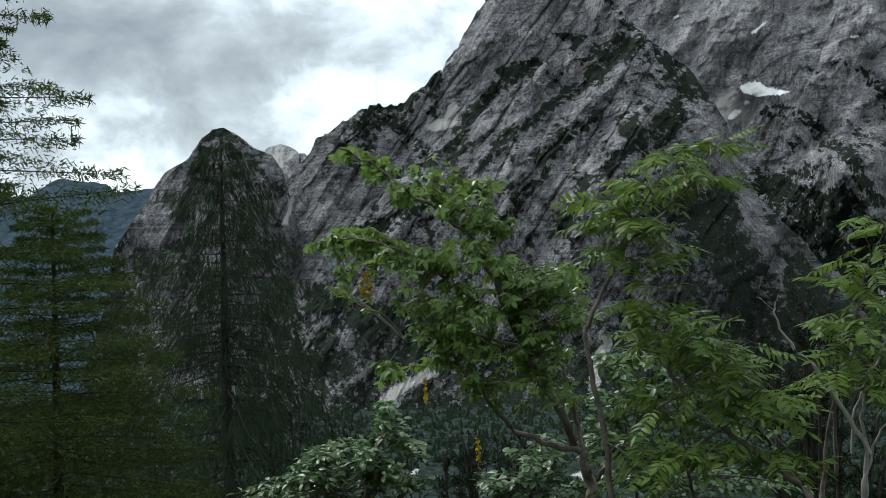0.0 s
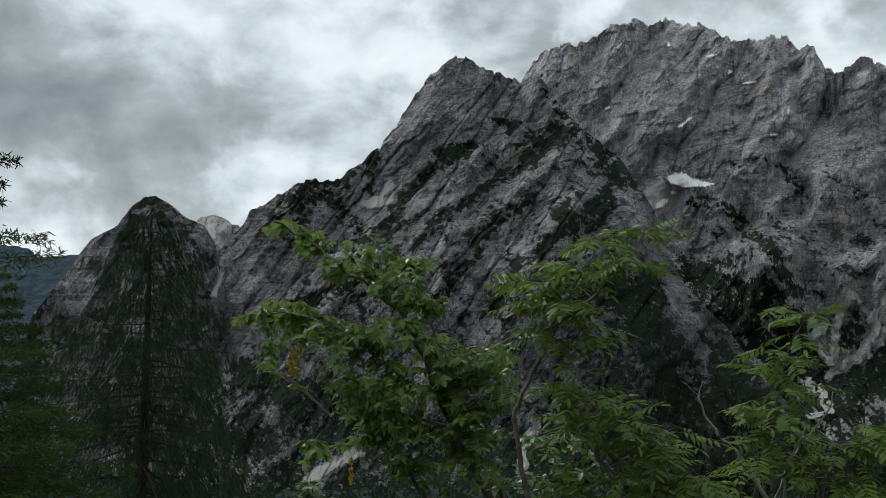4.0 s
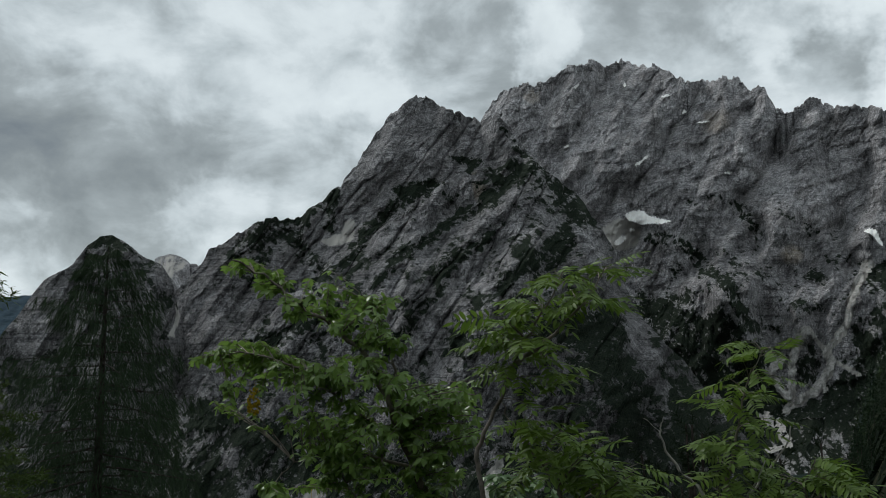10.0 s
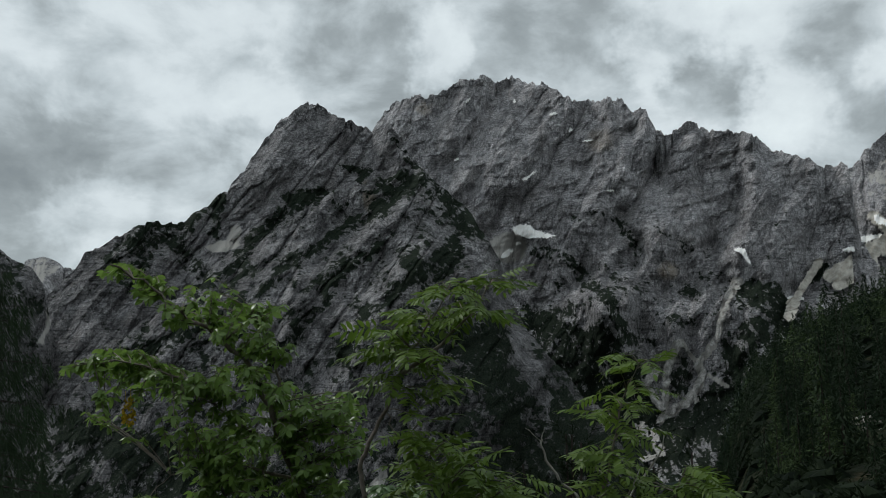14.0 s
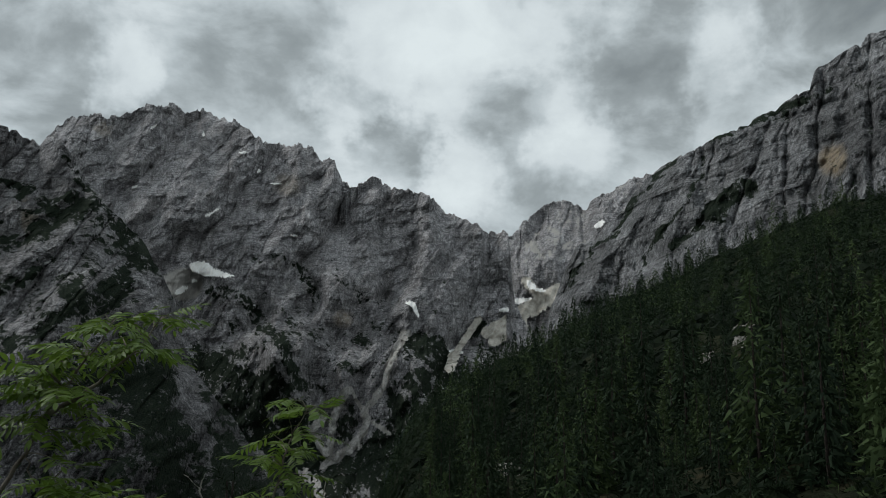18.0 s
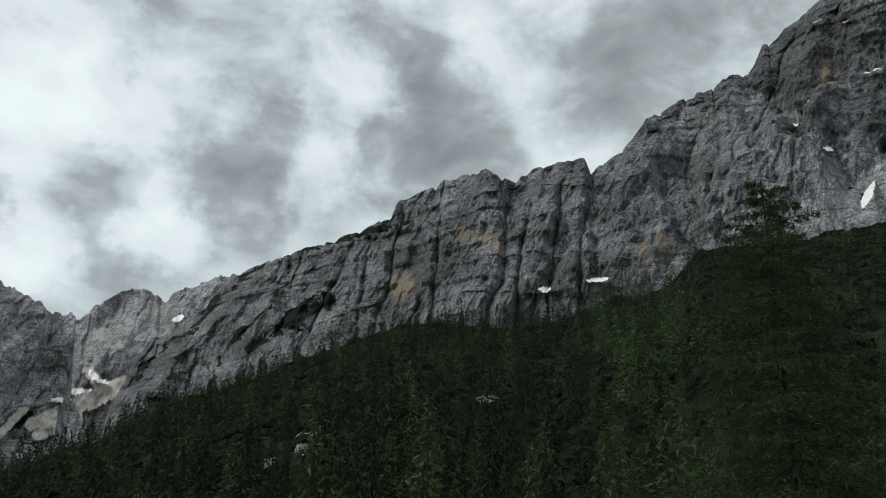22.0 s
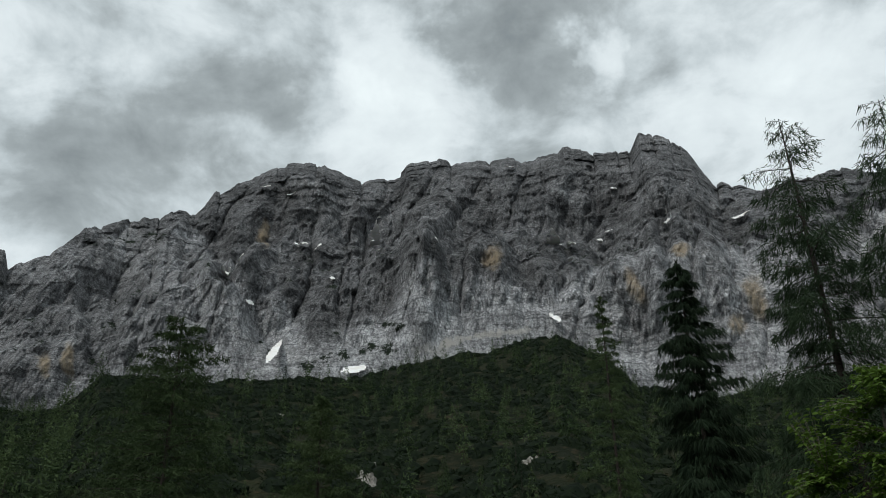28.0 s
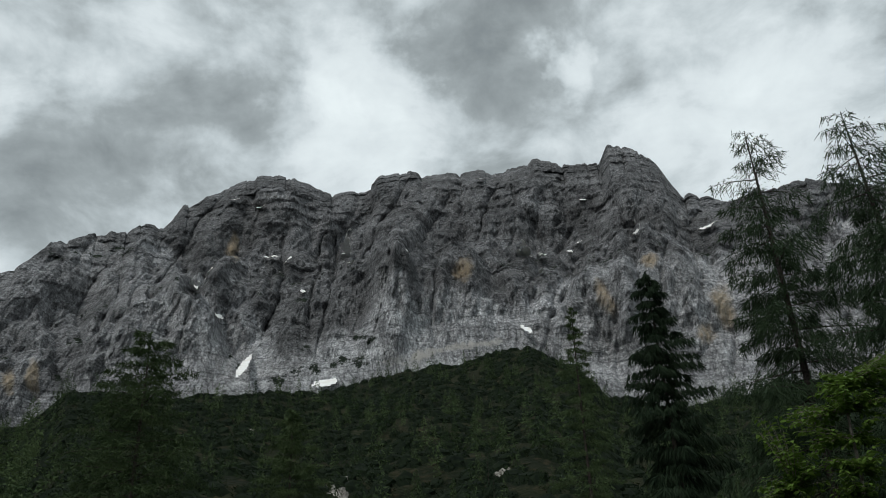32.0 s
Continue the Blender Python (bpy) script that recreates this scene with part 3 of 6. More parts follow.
def cover_peak(b, e, nz, n, z):
    veg = 0.05 + 0.16 * step(0.52, 0.9, nz + 0.1 * n) + 0.16 * n - 0.5 * step(11.5, 13.5, e)
    for course, wide, much in (([(-8.0, 11.8), (-8.3, 10.7), (-8.4, 8.9)], 0.3, 0.55), ([(-1.5, 12.3), (-3.0, 11.8), (-4.8, 10.4), (-6.6, 8.4)], 0.5, 0.6), ([(-3.6, 12.2), (-1.4, 12.3)], 0.55, 0.6), ([(-0.4, 14.1), (1.7, 13.9), (1.1, 13.3)], 0.3, 1.1),
                               ([(3.3, 16.0), (4.6, 14.4), (5.5, 13.6)], 0.28, 0.95), ([(-8.0, 12.0), (-9.9, 10.6), (-12.8, 9.8), (-14.5, 7.7)], 0.38, 0.55), ([(-10.2, 9.9), (-12.9, 8.4), (-13.5, 6.6)], 0.75, 0.5), ([(-9.0, 6.7), (-10.6, 8.4)], 0.6, 0.45)):
        veg += much * along(b, e, course, wide)
    scree = spot(b, e, -8.0, 8.7, 1.0, 0.35, 0.5) + 0.5 * spot(b, e, -7.0, 9.3, 0.5, 0.8) + 0.35 * along(b, e, [(-6.9, 10.2), (-8.2, 8.6)], 0.3)
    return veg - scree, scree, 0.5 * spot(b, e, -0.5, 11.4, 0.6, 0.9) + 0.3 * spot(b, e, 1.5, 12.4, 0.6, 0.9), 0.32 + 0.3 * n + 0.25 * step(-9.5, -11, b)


def cover_dome(b, e, nz, n, z):
    veg = 0.2 + 0.3 * step(0.45, 0.8, nz + 0.15 * n) + 0.3 * n + 0.75 * step(7.5, 8.2, e) + 0.7 * step(-27.6, -29.5, b) - 0.35 * spot(b, e, -25.5, 4.2, 2.2, 2.6)
    return veg, 0.7 * along(b, e, [(-17.8, 4.5), (-18.3, 2.4)], 0.2), 0 * b, 0.55 + 0.25 * n


def cover_back(b, e, nz, n, z):
    veg = -0.02 + 0.18 * n + 0.2 * step(0.55, 0.9, nz + 0.1 * n) - 0.6 * step(10.5, 12.5, e)
    low = step(9.6, 6.0, e + 0.8 * n) * step(12, 15, b) * step(29, 26.5, b)
    veg += (0.10 + 0.30 * n) * low
    # pine caps on the lower buttresses and the woods under them
    for course, wide, much in (([(15.4, 10.9), (17.3, 11.1), (18.9, 9.8), (19.6, 8.3)], 0.34, 0.42), ([(20.3, 9.8), (22.3, 8.8), (23.6, 7.3)], 0.34, 0.36), ([(12.9, 8.5), (14.8, 8.3), (16.9, 5.6), (19.0, 2.7)], 0.42, 0.55), ([(10.3, 7.6), (12.3, 8.3)], 0.3, 0.5),
                               ([(12.1, 4.0), (14.7, 3.3), (17.5, 2.2)], 1.0, 0.75), ([(13.4, 1.0), (17.5, -0.6), (18.4, -2.6)], 1.5, 0.7), ([(18.6, 0.8), (19.6, -2.2), (23.4, -2.6)], 0.9, 0.7), ([(25.9, 5.6), (27.6, 5.2), (28.6, 3.4)], 0.75, 0.85), ([(26.6, 3.2), (25.6, 1.2), (24.6, -1.6)], 1.2, 0.55),
                               ([(21.9, 1.4), (22.0, -0.4)], 0.45, 0.5), ([(23.6, -1.2), (25.6, -1.8)], 0.9, 0.6), ([(30.0, 6.2), (30.6, 6.8)], 0.35, 0.9)):
        veg += much * along(b, e, course, wide)
    veg += 0.6 * step(-1.5, -4.0, e)
    chutes = [([(25.6, 6.1), (25.0, 5.1), (24.4, 3.6), (24.2, 2.6), (23.0, 1.1), (23.2, 0.3), (22.4, -1.1), (20.4, -2.5)], 0.22), ([(21.8, 2.4), (21.3, 1.6), (21.0, 0.1), (20.8, -1.6)], 0.22), ([(22.0, 2.4), (22.9, 1.0)], 0.14), ([(20.5, 0.7), (19.6, -0.2), (20.6, -1.7)], 0.2), ([(23.1, 0.7), (24.7, -0.4)], 0.12)]
    scree = sum(along(b, e, c, w) for c, w in chutes) + 0.7 * spot(b, e, 11.0, 8.8, 1.5, 1.3) + 0.35 * along(b, e, [(25.2, 7.4), (25.6, 5.8)], 0.5) + 0.3 * along(b, e, [(12.0, 11.6), (17.0, 13.2), (19.6, 15.0)], 0.3)
    return veg - scree, scree, 0.45 * spot(b, e, 21.4, 7.0, 0.7, 0.6) + 0.35 * spot(b, e, 5.4, 18.0, 0.6, 0.5) + 0.3 * spot(b, e, 17.3, 15.6, 1.0, 0.8), 0.25 + 0.22 * low + 0.2 * n


def cover_rear(b, e, nz, n, z):
    return -0.3 + 0.3 * n, 0.55 * step(0.5, 0.8, nz), 0 * b, 0.22 + 0.2 * n


def cover_wall(b, e, nz, n, z):
    veg = -0.12 + 0.5 * step(0.6, 0.92, nz + 0.1 * n) + 0.18 * n - 0.7 * step(600, 800, z)
    # pine in the cracks between the leaning plates, on the crest ledge and round the foot of the pale tower
    for course, wide, much in (([(36.1, 9.0), (37.5, 11.1), (39.8, 13.1), (41.7, 15.6), (43.6, 17.4)], 0.17, 0.75), ([(40.9, 10.3), (43.2, 13.3), (44.7, 15.6), (45.5, 17.3)], 0.2, 0.75), ([(43.5, 11.8), (45.4, 13.6), (47.7, 15.6)], 0.26, 0.9), ([(45.8, 13.5), (46.9, 14.6), (48.2, 15.2)], 0.55, 0.9),
                               ([(46.3, 18.4), (48.9, 19.2), (51.2, 20.1), (53.4, 20.6)], 0.22, 0.8), ([(54.3, 20.9), (57.0, 20.1)], 0.1, 0.5), ([(86.0, 19.6), (88.5, 20.5), (90.4, 21.1), (92.6, 21.0)], 0.45, 0.5), ([(91.6, 22.6), (93.0, 22.4)], 0.3, 0.6), ([(72, 26.6), (76, 27.3)], 0.3, 0.45)):
        veg += much * along(b, e, course, wide)
    scree = 0.45 * spot(b, e, 95.0, 20.9, 2.2, 0.6) + 0.5 * along(b, e, [(96, 21.5), (102, 22)], 0.35) + 0.4 * along(b, e, [(52.6, 15.4), (55.6, 15.9), (58.4, 16.4)], 0.4)
    ochre = sum(spot(b, e, *o) for o in [(53.3, 16.4, 0.9, 1.0), (57.5, 19.9, 0.5, 0.6), (58.5, 19.9, 0.5, 0.6), (59.6, 19.1, 0.35, 0.9, -0.3), (99.7, 26.9, 0.7, 0.8), (109.6, 24.2, 0.6, 1.2, -0.3),
                                         (117.4, 22.4, 0.8, 1.5), (113.2, 26.1, 0.6, 0.5), (82.6, 28.2, 0.4, 0.9), (71.0, 18.8, 0.5, 1.2, -0.3), (69.5, 18.5, 0.4, 0.7), (116.0, 21.0, 0.5, 0.6)])
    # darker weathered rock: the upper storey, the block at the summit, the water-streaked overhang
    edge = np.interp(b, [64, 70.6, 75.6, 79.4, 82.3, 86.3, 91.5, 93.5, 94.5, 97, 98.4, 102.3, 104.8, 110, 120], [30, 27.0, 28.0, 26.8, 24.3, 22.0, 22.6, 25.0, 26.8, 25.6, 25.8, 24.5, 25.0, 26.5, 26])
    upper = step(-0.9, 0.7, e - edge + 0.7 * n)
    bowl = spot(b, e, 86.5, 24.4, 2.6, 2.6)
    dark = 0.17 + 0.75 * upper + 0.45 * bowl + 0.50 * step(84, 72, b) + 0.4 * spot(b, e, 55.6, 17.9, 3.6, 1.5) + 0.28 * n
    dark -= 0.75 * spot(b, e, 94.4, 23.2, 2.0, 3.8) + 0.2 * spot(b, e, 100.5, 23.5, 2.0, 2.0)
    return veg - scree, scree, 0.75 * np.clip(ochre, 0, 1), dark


def cover_hills(b, e, nz, n, z):
    return 1.2 + 0.2 * n - 0.9 * spot(b, e, -34.5, 3.9, 2.4, 0.5), 0.5 * spot(b, e, -34.5, 3.9, 2.4, 0.5), 0 * b


massif("far_hills", "distant wooded hills with a bare rocky top, tinted blue for haze",
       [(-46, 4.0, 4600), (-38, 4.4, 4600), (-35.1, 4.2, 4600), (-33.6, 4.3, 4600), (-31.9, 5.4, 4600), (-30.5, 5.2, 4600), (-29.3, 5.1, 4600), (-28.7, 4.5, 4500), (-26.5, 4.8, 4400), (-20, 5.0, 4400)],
       [(-46, 1900, -310), (-20, 2300, -310)], [(0, 0), (0.5, 0.3), (1, 1)], 150, 70, FAR_WOOD_HAZE, 3, 50, jag=0.10, rough=1.5, cover=cover_hills, back=300)
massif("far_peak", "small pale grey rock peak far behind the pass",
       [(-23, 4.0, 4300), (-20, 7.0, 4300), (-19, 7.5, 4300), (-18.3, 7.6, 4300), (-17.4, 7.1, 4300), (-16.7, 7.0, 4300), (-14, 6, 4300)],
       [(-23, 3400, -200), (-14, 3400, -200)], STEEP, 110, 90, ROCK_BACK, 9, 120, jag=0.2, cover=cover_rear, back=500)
massif("dome_mountain", "rounded grey limestone dome with a green wooded cap",
              [(-31, -8.0, 2300), (-29.3, -1.8, 2350), (-28.9, 1.0, 2400), (-27.2, 3.5, 2450), (-25.8, 5.8, 2500), (-24.3, 6.7, 2500), (-23.5, 7.9, 2500), (-22.8, 8.5, 2500), (-22.1, 8.65, 2500), (-21.1, 8.1, 2500),
               (-20.2, 7.4, 2520), (-19.1, 6.9, 2550), (-18.4, 6.0, 2550), (-18.1, 4.8, 2550), (-17.7, 3.0, 2550), (-16.5, -2, 2550), (-15, -7, 2500)],
              [(-31, 1950, -320), (-15, 2000, -320)], [(0, 0), (0.45, 0.3), (0.75, 0.72), (1, 1)], 190, 160, ROCK_FRONT, 17, 110, dip=0.3, jag=0.10, cover=cover_dome, back=600)
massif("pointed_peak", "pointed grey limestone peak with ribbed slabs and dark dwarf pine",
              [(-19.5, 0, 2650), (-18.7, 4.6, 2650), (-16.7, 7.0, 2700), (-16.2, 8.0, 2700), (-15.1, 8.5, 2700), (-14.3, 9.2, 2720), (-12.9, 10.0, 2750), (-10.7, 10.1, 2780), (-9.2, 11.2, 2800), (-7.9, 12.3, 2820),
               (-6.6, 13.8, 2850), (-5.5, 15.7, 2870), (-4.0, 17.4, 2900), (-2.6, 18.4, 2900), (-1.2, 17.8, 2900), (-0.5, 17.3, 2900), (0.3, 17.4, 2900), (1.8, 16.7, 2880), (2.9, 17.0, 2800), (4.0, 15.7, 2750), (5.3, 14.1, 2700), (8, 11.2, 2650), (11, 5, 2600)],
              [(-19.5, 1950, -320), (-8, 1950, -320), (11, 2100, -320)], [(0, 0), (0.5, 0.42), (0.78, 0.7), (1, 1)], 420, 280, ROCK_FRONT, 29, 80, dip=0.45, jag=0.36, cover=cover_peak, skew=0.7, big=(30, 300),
              forms=[([(-2.6, 18.3), (-4.2, 15.3), (-6.3, 12.3)], 1.0, 0.6), ([(-0.5, 17.6), (-1.9, 14.3), (-4.8, 10.9)], 0.8, 0.6), ([(3.0, 16.8), (1.9, 13.6), (-0.4, 11.7)], 0.9, 0.6), ([(1.1, 16.9), (-0.4, 14.0), (-3.0, 10.9)], 0.6, -0.55),
                     ([(-1.4, 17.6), (-3.1, 14.3), (-5.9, 10.8)], 0.5, -0.47), ([(-7.4, 11.6), (-8.6, 8.4), (-9.6, 5.0)], 0.9, -0.55), ([(-10.2, 10.1), (-11.6, 7.2), (-13.0, 4.0)], 1.3, 0.6), ([(3.2, 16.8), (4.6, 14.4), (6.0, 12.6)], 0.7, 0.6)])
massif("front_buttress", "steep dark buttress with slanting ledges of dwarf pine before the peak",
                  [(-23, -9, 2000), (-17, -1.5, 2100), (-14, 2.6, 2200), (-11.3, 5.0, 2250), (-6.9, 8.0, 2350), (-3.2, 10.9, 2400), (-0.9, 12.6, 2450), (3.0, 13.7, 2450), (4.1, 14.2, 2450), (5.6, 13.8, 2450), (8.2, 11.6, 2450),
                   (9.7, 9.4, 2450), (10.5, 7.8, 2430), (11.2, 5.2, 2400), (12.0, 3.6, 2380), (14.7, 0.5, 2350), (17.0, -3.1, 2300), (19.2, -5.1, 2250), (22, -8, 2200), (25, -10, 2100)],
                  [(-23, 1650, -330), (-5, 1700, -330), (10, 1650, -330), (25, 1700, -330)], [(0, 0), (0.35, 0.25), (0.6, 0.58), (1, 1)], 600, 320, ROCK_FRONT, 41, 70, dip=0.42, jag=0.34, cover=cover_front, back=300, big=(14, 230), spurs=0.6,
                  forms=[([(5.4, 13.9), (5.0, 10.5), (3.4, 7.0), (1.0, 2.0)], 1.5, 0.6), ([(7.9, 11.4), (6.4, 8.0), (5.0, 5.4)], 1.1, -0.55), ([(8.8, 10.4), (9.2, 7.0), (10.6, 2.6)], 1.2, 0.6), ([(1.5, 11.2), (-1.8, 9.3), (-4.0, 7.8)], 0.45, 0.51),
                         ([(2.1, 9.0), (-0.3, 7.1), (-1.7, 4.7)], 0.45, 0.51), ([(5.1, 7.5), (2.0, 5.1), (-0.2, 1.9)], 0.5, 0.51), ([(3.2, 10.2), (-0.6, 6.2), (-3.6, 0.4)], 0.5, -0.47), ([(-1.0, 8.6), (-4.4, 3.4), (-7.0, -1.0)], 0.6, -0.55), ([(-4.4, 7.6), (-7.4, 3.0), (-10.5, -2.0)], 0.8, 0.6)])
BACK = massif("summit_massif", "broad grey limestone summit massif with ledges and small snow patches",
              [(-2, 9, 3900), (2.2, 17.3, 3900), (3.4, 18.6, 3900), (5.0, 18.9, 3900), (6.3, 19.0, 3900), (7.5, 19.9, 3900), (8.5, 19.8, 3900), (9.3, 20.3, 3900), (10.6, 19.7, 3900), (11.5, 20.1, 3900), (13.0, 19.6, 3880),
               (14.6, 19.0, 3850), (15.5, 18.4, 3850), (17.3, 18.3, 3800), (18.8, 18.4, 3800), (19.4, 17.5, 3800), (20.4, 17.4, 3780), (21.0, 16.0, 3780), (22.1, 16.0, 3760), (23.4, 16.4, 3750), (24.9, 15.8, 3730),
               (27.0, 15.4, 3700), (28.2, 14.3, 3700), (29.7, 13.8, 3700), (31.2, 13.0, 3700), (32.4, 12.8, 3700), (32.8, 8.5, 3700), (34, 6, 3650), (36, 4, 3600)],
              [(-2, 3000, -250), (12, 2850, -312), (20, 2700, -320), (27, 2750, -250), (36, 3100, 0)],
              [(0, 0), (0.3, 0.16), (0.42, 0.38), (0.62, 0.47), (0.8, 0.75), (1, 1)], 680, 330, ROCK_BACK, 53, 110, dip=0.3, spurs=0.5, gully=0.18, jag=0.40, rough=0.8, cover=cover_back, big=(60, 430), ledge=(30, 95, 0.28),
              forms=[([(17.1, 11.0), (16.5, 8.6), (17.4, 4.9), (18.6, 1.2)], 1.5, 0.85), ([(20.9, 9.6), (21.6, 6.2), (21.5, 2.6)], 1.3, 0.85), ([(13.2, 8.5), (14.8, 6.8), (16.9, 4.0)], 1.3, 0.85), ([(19.4, 8.9), (19.4, 5.6), (20.0, 1.2)], 0.9, -0.8), ([(24.2, 8.3), (25.0, 5.4), (24.0, 2.4)], 1.0, -0.8),
                     ([(12.0, 9.0), (11.0, 5.7)], 1.0, -0.8), ([(27.6, 6.4), (27.2, 4.2), (26.2, 1.8)], 1.2, 0.85)]
              + [([(20.6, 16.1), (18.6, 12.6), (16.3, 10.8)], 0.7, -0.8), ([(14.7, 18.6), (12.7, 16.1), (11.1, 12.9), (10.3, 10.3)], 0.6, -0.8), ([(15.4, 15.7), (12.6, 13.9), (11.1, 11.0)], 0.5, -0.47), ([(18.1, 18.1), (17.2, 14.1), (14.9, 11.3)], 0.8, 0.85), ([(8.5, 19.9), (7.3, 16.6), (5.7, 13.7)], 0.8, 0.85),
                 ([(11.8, 19.8), (11.2, 16.9), (9.6, 12.9)], 0.8, 0.85), ([(20.3, 17.2), (20.1, 12.5), (19.3, 10.0)], 0.8, 0.85), ([(27.3, 15.2), (26.6, 9.6), (25.1, 7.2)], 1.2, 0.85), ([(24.2, 16.2), (23.7, 12.3), (24.2, 8.7)], 0.9, -0.8), ([(10.0, 18.8), (9.2, 15.5), (7.3, 13.7)], 0.5, -0.47)])
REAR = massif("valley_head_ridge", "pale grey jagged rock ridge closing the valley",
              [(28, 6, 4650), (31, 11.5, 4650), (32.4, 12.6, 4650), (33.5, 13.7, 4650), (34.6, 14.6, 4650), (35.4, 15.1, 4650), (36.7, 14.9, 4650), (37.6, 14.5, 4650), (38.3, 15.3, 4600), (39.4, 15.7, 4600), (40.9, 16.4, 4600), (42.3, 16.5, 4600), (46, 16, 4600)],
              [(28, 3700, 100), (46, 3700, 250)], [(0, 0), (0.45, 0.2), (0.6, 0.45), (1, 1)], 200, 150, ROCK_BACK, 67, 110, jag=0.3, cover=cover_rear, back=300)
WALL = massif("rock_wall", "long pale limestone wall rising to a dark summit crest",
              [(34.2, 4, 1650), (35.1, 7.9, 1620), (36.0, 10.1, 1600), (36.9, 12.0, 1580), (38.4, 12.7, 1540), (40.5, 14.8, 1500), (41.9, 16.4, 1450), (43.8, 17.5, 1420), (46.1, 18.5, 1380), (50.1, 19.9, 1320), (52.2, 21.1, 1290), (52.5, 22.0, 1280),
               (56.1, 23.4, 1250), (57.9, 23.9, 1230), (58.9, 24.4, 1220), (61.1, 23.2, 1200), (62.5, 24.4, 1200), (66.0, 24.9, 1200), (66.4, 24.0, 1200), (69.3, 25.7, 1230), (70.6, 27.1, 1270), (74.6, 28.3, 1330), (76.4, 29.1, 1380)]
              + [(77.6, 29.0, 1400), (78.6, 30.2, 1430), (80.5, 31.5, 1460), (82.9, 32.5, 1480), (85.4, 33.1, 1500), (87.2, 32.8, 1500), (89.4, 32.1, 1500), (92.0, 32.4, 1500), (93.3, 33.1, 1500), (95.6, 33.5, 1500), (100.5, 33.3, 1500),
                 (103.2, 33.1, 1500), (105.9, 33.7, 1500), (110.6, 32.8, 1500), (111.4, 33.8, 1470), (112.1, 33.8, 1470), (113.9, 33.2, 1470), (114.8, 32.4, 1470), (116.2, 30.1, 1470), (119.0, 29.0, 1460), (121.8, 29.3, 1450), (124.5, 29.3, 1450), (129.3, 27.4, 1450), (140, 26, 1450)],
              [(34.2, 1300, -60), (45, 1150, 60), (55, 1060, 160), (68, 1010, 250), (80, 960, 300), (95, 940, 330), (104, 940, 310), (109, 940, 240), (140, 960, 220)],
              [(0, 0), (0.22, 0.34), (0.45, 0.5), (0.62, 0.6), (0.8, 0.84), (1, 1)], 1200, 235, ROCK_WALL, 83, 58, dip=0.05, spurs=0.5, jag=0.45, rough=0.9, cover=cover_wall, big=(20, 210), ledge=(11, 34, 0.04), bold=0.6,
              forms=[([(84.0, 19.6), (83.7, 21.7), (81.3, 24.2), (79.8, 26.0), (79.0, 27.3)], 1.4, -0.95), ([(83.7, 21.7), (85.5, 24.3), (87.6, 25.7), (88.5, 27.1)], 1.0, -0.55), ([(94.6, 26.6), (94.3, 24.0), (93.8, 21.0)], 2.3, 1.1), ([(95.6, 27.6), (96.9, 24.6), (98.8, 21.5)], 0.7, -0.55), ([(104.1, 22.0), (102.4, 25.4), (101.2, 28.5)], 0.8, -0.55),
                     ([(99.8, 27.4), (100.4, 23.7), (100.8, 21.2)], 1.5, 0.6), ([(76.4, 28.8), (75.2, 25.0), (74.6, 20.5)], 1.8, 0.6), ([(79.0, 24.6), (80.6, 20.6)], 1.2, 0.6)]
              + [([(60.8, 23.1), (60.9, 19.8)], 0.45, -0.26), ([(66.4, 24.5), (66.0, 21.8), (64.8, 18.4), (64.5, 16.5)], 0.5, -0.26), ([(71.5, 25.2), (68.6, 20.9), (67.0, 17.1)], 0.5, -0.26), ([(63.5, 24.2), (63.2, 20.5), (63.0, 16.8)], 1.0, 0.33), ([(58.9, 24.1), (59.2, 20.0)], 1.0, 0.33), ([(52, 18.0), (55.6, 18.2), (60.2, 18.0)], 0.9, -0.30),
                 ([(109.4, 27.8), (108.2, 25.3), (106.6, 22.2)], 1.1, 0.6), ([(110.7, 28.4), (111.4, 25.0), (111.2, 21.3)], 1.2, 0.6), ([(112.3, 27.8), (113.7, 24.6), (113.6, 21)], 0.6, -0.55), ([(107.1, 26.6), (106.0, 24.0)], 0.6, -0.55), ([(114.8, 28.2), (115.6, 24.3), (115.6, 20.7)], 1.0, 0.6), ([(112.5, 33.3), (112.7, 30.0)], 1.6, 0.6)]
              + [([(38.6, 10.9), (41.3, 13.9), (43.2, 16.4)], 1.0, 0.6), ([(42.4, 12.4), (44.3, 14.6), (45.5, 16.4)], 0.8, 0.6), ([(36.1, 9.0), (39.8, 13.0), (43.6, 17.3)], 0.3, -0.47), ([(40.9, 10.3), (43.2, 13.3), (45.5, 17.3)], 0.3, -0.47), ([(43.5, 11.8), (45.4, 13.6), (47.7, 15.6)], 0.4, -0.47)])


def snow_on(sheet, spots, lift, seed):
    """Snow patches, each from one oval or several that run together."""
    b, e = ground_angles(sheet[0])
    shake = rough_waves(b * 2.6, e * 3.6, 5, seed, 0.7)
    for s in spots:
        ovals = s if isinstance(s, list) else [s]
        mask = np.maximum.reduce([spot(b, e, *o) for o in ovals])
        drape("snow_patch", "old white snow patch lying on a rock ledge", "snow", sheet, np.where(mask > 0, mask + shake * 0.32, 0), SNOW, lift, "", "snow patches", 0.9)


